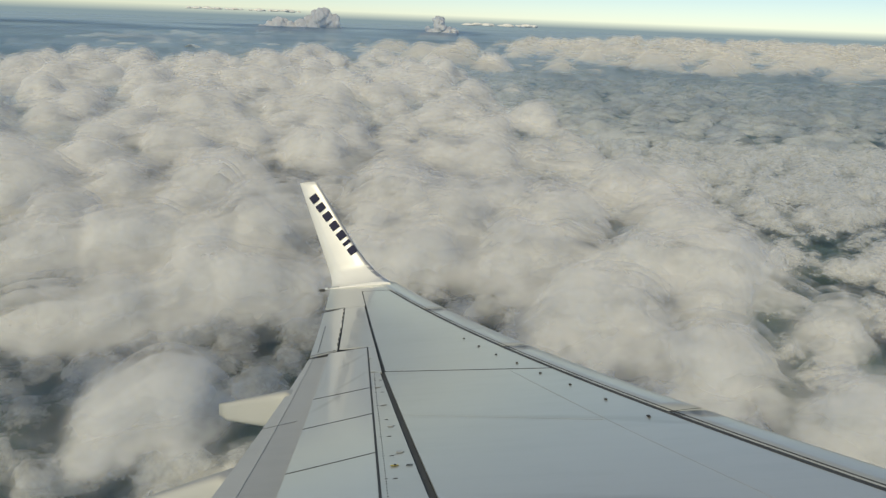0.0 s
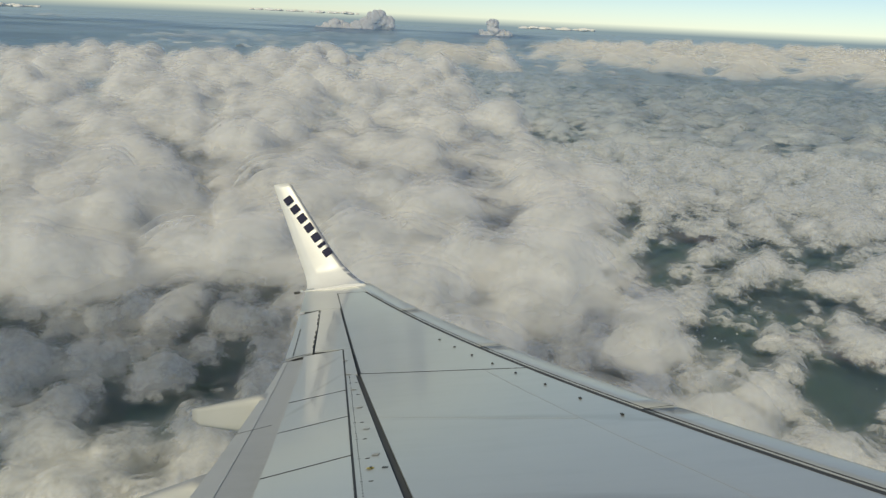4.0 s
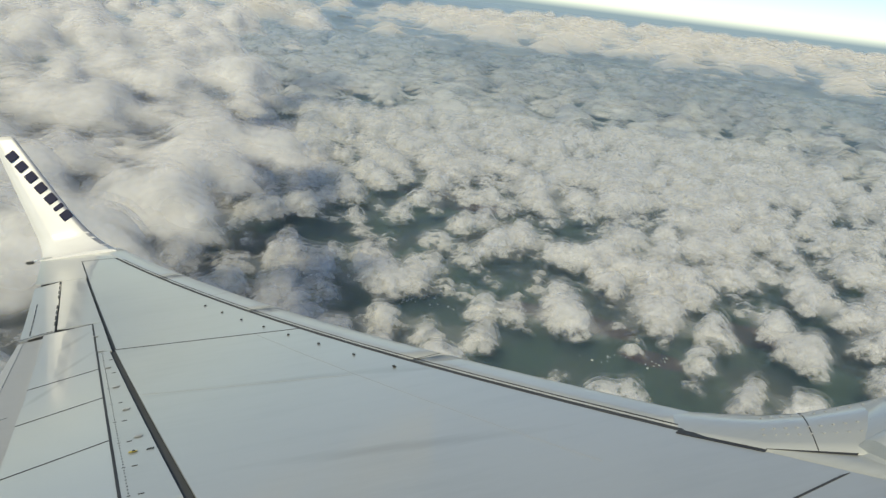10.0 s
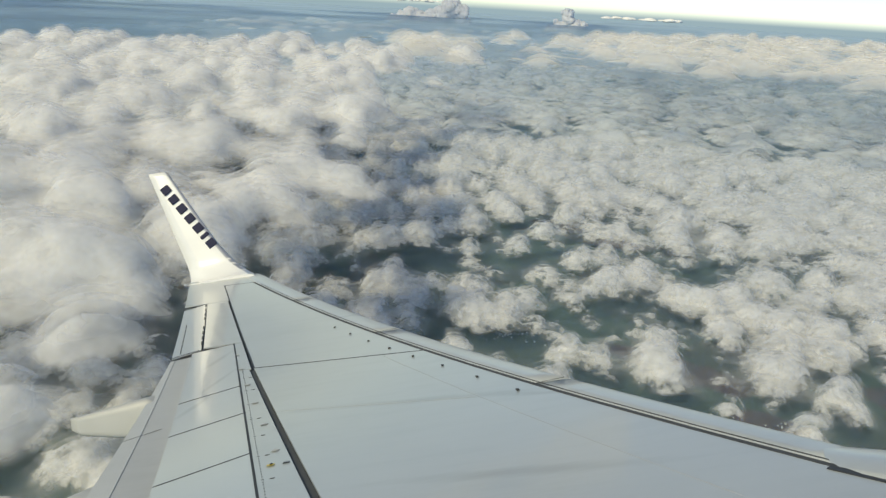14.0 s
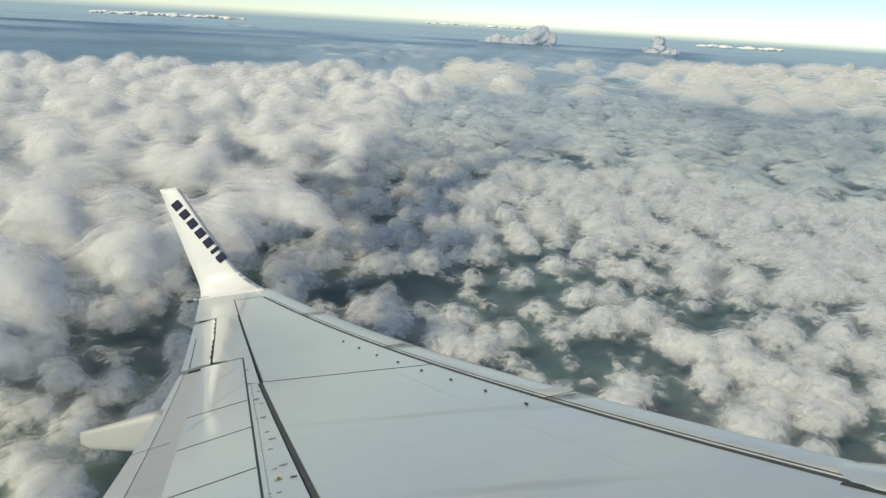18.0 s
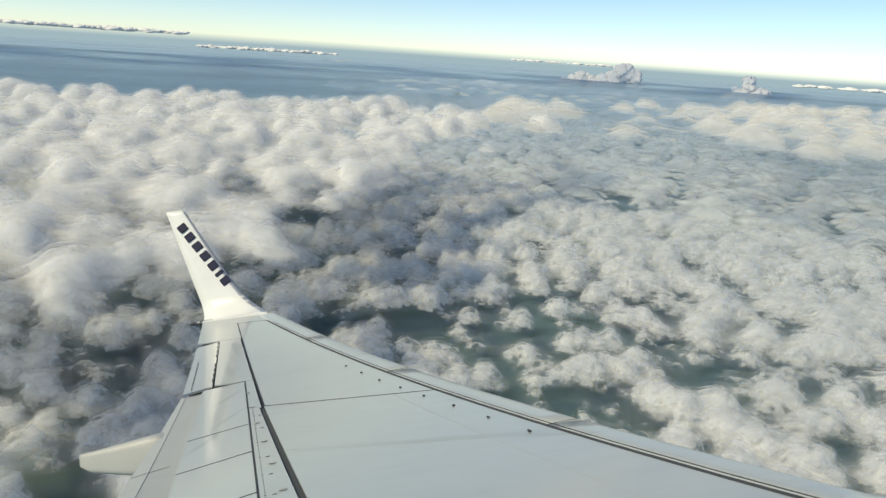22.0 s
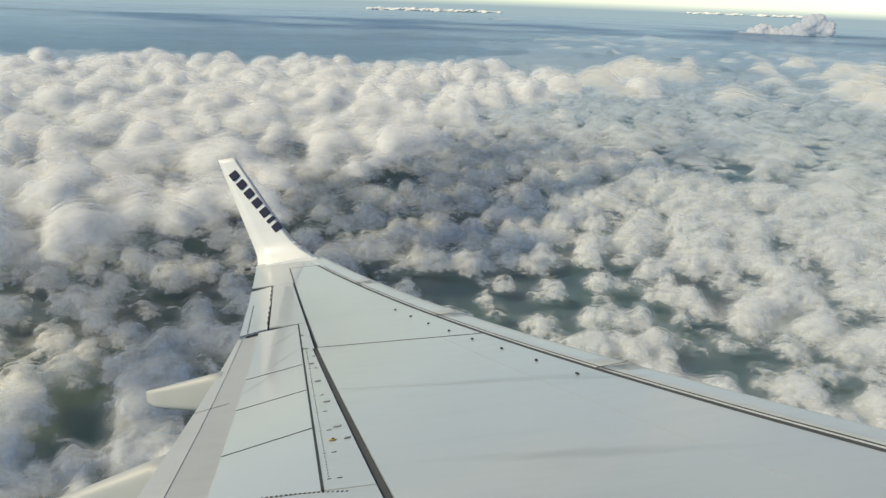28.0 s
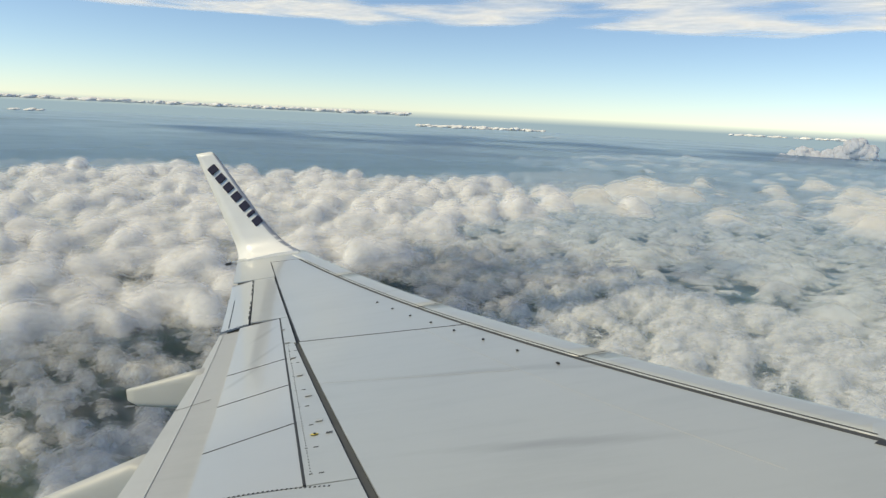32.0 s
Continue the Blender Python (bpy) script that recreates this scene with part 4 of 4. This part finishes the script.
# smooth shoulder that carries the leading edge into the cowling
inner = [(-3.34, 5.64), (-3.27, 5.50), (-3.14, 5.28), (-3.02, 5.08), (-2.80, 4.92), (-2.60, 4.77), (-2.35, 4.62), (-1.95, 4.50)]
outer = [(-3.29, 6.05), (-3.14, 5.88), (-2.90, 5.645), (-2.71, 5.51), (-2.50, 5.42), (-2.16, 5.385), (-1.76, 5.372), (-1.30, 5.372)]
secs, rivets = [], []
for k, ((ax, ay), (bx, by)) in enumerate(zip(inner, outer)):
    swell = 0.005 + 0.12 * (k / 7) ** 1.5
    ring = []
    for j in range(9):
        v = j / 8
        x, y = ax + (bx - ax) * v, ay + (by - ay) * v
        z = (wing_z(ay) + 0.012) * (1 - v) + (wing_z(by) + 0.004) * v + swell * math.sin(math.pi * v) - (0.035, 0.012, 0, 0, 0, 0, 0, 0)[k]
        ring.append((x, y, z))
        if k > 2 and j in (2, 3, 6):
            rivets.append((x, y, z))
    ring += [(bx + 0.015, by + 0.03, wing_z(by) - 0.05), (bx, by + 0.02, wing_z(by) - 0.16), (ax, ay, wing_z(ay) - 0.2)]
    secs.append(ring)
part("cowl_shoulder", loft(secs), M_SKIN, plane, "riveted grey shoulder between leading edge and cowling")
bm = bmesh.new()
for p, q in zip(rivets, rivets[3:]):
    for u in (0.0, 0.25, 0.5, 0.75):
        c = Vector(p).lerp(Vector(q), u)
        bmesh.ops.create_cube(bm, size=1, matrix=Matrix.Translation((c.x, c.y, c.z + 0.002)) @ Matrix.Diagonal((0.014, 0.014, 0.008, 1)))
part("rivet_row", bm, M_FLAP, plane, "small grey rivets")["kind"] = "stuff"
for k in (4, 6):
    seam_line = [[(x + dx, y, z + h) for dx, h in ((0, 0.003), (0.007, 0.003), (0.007, -0.01), (0, -0.01))] for x, y, z in secs[k][:9]]
    part("cowl_seam", loft(seam_line), M_GAP, plane)
part("slat_end_gap", plate([(-3.28, 5.56), (-3.33, 5.53), (-3.045, 5.06), (-2.99, 5.09)], 2, 6, lift=0.006, thick=0.004), M_DARK, plane, "black gap at the slat's inner end")
part("slat_end_gap", plate([(-2.99, 5.10), (-3.02, 5.08), (-2.66, 4.79), (-2.64, 4.80)], 1, 6, lift=0.012, thick=0.004), M_DARK, plane)
part("root_joint", plate([(-2.84, 4.66), (-2.90, 4.66), (-3.60, 4.50), (-3.54, 4.50)], 1, 4, lift=0.003, thick=0.003), M_GAP, plane)

# dark joints between the panels
def seam(p, q, width, mat=M_DARK, name="joint"):
    """A narrow dark joint from p to q in plan, laid just proud of the skin."""
    d = (Vector(q) - Vector(p)).normalized() * width / 2
    n = Vector((-d.y, d.x))
    c = [Vector(p) + n, Vector(p) - n, Vector(q) - n, Vector(q) + n]
    return part(name, plate([tuple(v) for v in c], 1, 12, lift=0.003, thick=0.003), mat, plane)


seam((jx0, jy0), (jx1, jy1), 0.016)
seam((x_spar(16.2), 16.2), (x_spar(10.23), 10.23), 0.020)
for (h0, s0) in cuts[:-1]:
    seam((x_hinge(h0), h0), (x_spoiler(s0), s0), 0.011)
seam((x_hinge(11.66) - 0.012, 11.66), (x_hinge(6.14) - 0.012, 6.14), 0.020)
seam((-8.70, 11.60), (-9.02, 11.36), 0.012)
seam((-9.44, 14.78), (x_tip(14.5), 14.5), 0.008)
seam((x_slat(16.1) + 0.018, 16.1), (x_slat(5.5) + 0.018, 5.5), 0.040, M_GAP)
seam((x_slat(15.9) + 0.085, 15.9), (x_slat(5.6) + 0.085, 5.6), 0.014, M_GAP)
for y in (14.04, 11.09, 8.04):
    seam((x_slat(y) + 0.03, y), (x_nose(y) - 0.05, y + 0.05), 0.012, M_GAP)

# fine seams and fastener rows
part("seam", plate([(-6.04, 9.93), (-6.048, 9.93), (-3.918, 5.39), (-3.91, 5.39)], 1, 12, lift=0.002, thick=0.002), M_FLAP, plane)
part("seam", plate([(x_spar(8.45), 8.45), (x_spar(8.44), 8.44), (-5.14, 7.925), (-5.14, 7.935)], 1, 6, lift=0.002, thick=0.002), M_FLAP, plane)
part("seam", plate([(x_spar(16.18), 16.20), (x_slat(16.10), 16.12), (x_slat(16.10), 16.105), (x_spar(16.18), 16.185)], 6, 1, lift=0.002, thick=0.002), M_GAP, plane)
bm = bmesh.new()
for k in range(70):
    y = 6.3 + k * 0.056 + (0.012 if k % 7 == 0 else 0)
    for dx, sz in ((0.045, 0.009), (0.12 if k % 9 == 0 else 0.045, 0.014 if k % 9 == 0 else 0.009)):
        bmesh.ops.create_cube(bm, size=1, matrix=Matrix.Translation((x_hinge(y) + dx, y, wing_z(y) + 0.001)) @ Matrix.Diagonal((sz * (2.6 if k % 9 == 0 else 1), sz, 0.004, 1)))
part("fastener_row", bm, M_GAP, plane, "row of small dark fasteners")["kind"] = "stuff"
bm = bmesh.new()
for k in range(30):
    u = k / 29
    x, y = -6.60 - 0.95 * u, 6.08 + 0.06 * math.sin(u * 3)
    bmesh.ops.create_cube(bm, size=1, matrix=Matrix.Translation((x, y, wing_z(y) + 0.001)) @ Matrix.Diagonal((0.014, 0.018, 0.004, 1)))
part("fastener_row", bm, M_GAP, plane, "row of small dark fasteners")["kind"] = "stuff"
for k in range(6):
    y = 7.4 + k * 0.72
    part("access_cover", box(0.06, 0.10, 0.004, Matrix.Translation((x_spar(y) - 0.15, y, wing_z(y) + 0.001)), 0.001), M_FLAP, plane)


def motions():
    """The airliner flies a climbing left turn."""
    walk(plane, [
    (0, pose(5.504, -2.575, 0.020, -24.113, -9.681, -4.666)), (0.5, pose(12.206, -1.691, -0.361, -24.068, -9.728, -3.750)),
    (1, pose(18.909, -0.806, -0.701, -24.069, -9.844, -2.825)), (1.5, pose(25.615, 0.080, -1.009, -24.092, -9.947, -1.900)),
    (2, pose(32.321, 0.967, -1.284, -24.116, -9.993, -0.984)), (2.5, pose(39.030, 1.860, -1.507, -24.128, -9.979, -0.082)),
    (3, pose(45.745, 2.766, -1.652, -24.134, -9.953, 0.814)), (3.5, pose(52.468, 3.687, -1.708, -24.153, -9.941, 1.709)),
    (4, pose(59.204, 4.621, -1.660, -24.192, -9.942, 2.606)), (4.5, pose(65.963, 5.570, -1.477, -24.284, -9.970, 3.517)),
    (5, pose(72.720, 6.553, -1.200, -24.404, -9.987, 4.423)), (5.5, pose(79.444, 7.577, -0.906, -24.483, -9.942, 5.301)),
    (6, pose(86.138, 8.631, -0.595, -24.525, -9.841, 6.160)), (6.5, pose(92.810, 9.710, -0.257, -24.528, -9.682, 7.005)),
    (7, pose(99.460, 10.815, 0.107, -24.476, -9.515, 7.862)), (7.5, pose(106.062, 11.933, 0.493, -24.398, -9.419, 8.750)),
    (8, pose(112.601, 13.054, 0.897, -24.331, -9.384, 9.655)), (8.5, pose(119.072, 14.174, 1.314, -24.292, -9.361, 10.554)),
    (9, pose(125.475, 15.295, 1.740, -24.269, -9.316, 11.438)), (9.5, pose(131.814, 16.425, 2.178, -24.244, -9.258, 12.320)),
    (10, pose(138.093, 17.575, 2.638, -24.212, -9.222, 13.220)), (10.5, pose(144.310, 18.751, 3.131, -24.196, -9.237, 14.136)),
    (11, pose(150.466, 19.955, 3.659, -24.222, -9.305, 15.056)), (11.5, pose(156.563, 21.190, 4.222, -24.292, -9.403, 15.962)),
    (12, pose(162.607, 22.456, 4.819, -24.376, -9.503, 16.849)), (12.5, pose(168.609, 23.755, 5.444, -24.437, -9.585, 17.718)),
    (13, pose(174.581, 25.094, 6.094, -24.456, -9.643, 18.575)), (13.5, pose(180.535, 26.501, 6.767, -24.446, -9.678, 19.422)),
    (14, pose(186.481, 28.019, 7.469, -24.443, -9.706, 20.270)), (14.5, pose(192.417, 29.662, 8.205, -24.450, -9.741, 21.128)),
    (15, pose(198.344, 31.437, 8.990, -24.466, -9.784, 22.000)), (15.5, pose(204.263, 33.378, 9.836, -24.487, -9.831, 22.892)),
    (16, pose(210.169, 35.484, 10.681, -24.478, -9.875, 23.783)), (16.5, pose(216.055, 37.704, 11.469, -24.428, -9.928, 24.668)),
    (17, pose(221.921, 40.023, 12.219, -24.354, -9.995, 25.557)), (17.5, pose(227.768, 42.444, 12.942, -24.258, -10.076, 26.455)),
    (18, pose(233.599, 44.960, 13.643, -24.169, -10.150, 27.361)), (18.5, pose(239.404, 47.542, 14.331, -24.116, -10.192, 28.262)),
    (19, pose(245.175, 50.178, 15.017, -24.090, -10.211, 29.154)), (19.5, pose(250.906, 52.867, 15.703, -24.066, -10.230, 30.039)),
    (20, pose(256.594, 55.608, 16.388, -24.029, -10.258, 30.921)), (20.5, pose(262.242, 58.403, 17.073, -23.988, -10.288, 31.799)),
    (21, pose(267.856, 61.251, 17.761, -23.961, -10.299, 32.672)), (21.5, pose(273.439, 64.153, 18.457, -23.961, -10.280, 33.540)),
    (22, pose(278.992, 67.115, 19.162, -23.987, -10.236, 34.403)), (22.5, pose(284.513, 70.139, 19.880, -24.035, -10.184, 35.261)),
    (23, pose(290.001, 73.230, 20.612, -24.096, -10.134, 36.116)), (23.5, pose(295.455, 76.394, 21.359, -24.156, -10.095, 36.967)),
    (24, pose(300.873, 79.632, 22.123, -24.203, -10.072, 37.818)), (24.5, pose(306.257, 82.946, 22.904, -24.238, -10.070, 38.669)),
    (25, pose(311.610, 86.335, 23.700, -24.271, -10.083, 39.524)), (25.5, pose(316.930, 89.797, 24.505, -24.318, -10.097, 40.384)),
    (26, pose(322.213, 93.342, 25.314, -24.330, -10.095, 41.248)), (26.5, pose(327.454, 96.977, 26.126, -24.239, -10.078, 42.107)),
    (27, pose(332.647, 100.716, 26.949, -24.058, -10.035, 42.969)), (27.5, pose(337.781, 104.583, 27.789, -23.786, -9.944, 43.852)),
    (28, pose(342.861, 108.530, 28.607, -23.308, -9.908, 44.714)), (28.5, pose(347.906, 112.491, 29.371, -22.600, -9.974, 45.505)),
    (29, pose(352.918, 116.474, 30.094, -21.713, -10.087, 46.240)), (29.5, pose(357.892, 120.492, 30.785, -20.658, -10.227, 46.928)),
    (30, pose(362.833, 124.544, 31.449, -19.458, -10.364, 47.557)), (30.5, pose(367.757, 128.615, 32.089, -18.142, -10.506, 48.116)),
    (31, pose(372.674, 132.690, 32.716, -16.708, -10.697, 48.602)), (31.5, pose(377.584, 136.766, 33.331, -15.148, -10.993, 49.009)),
    (32, pose(382.489, 140.838, 33.936, -13.440, -11.452, 49.329))])


motions()
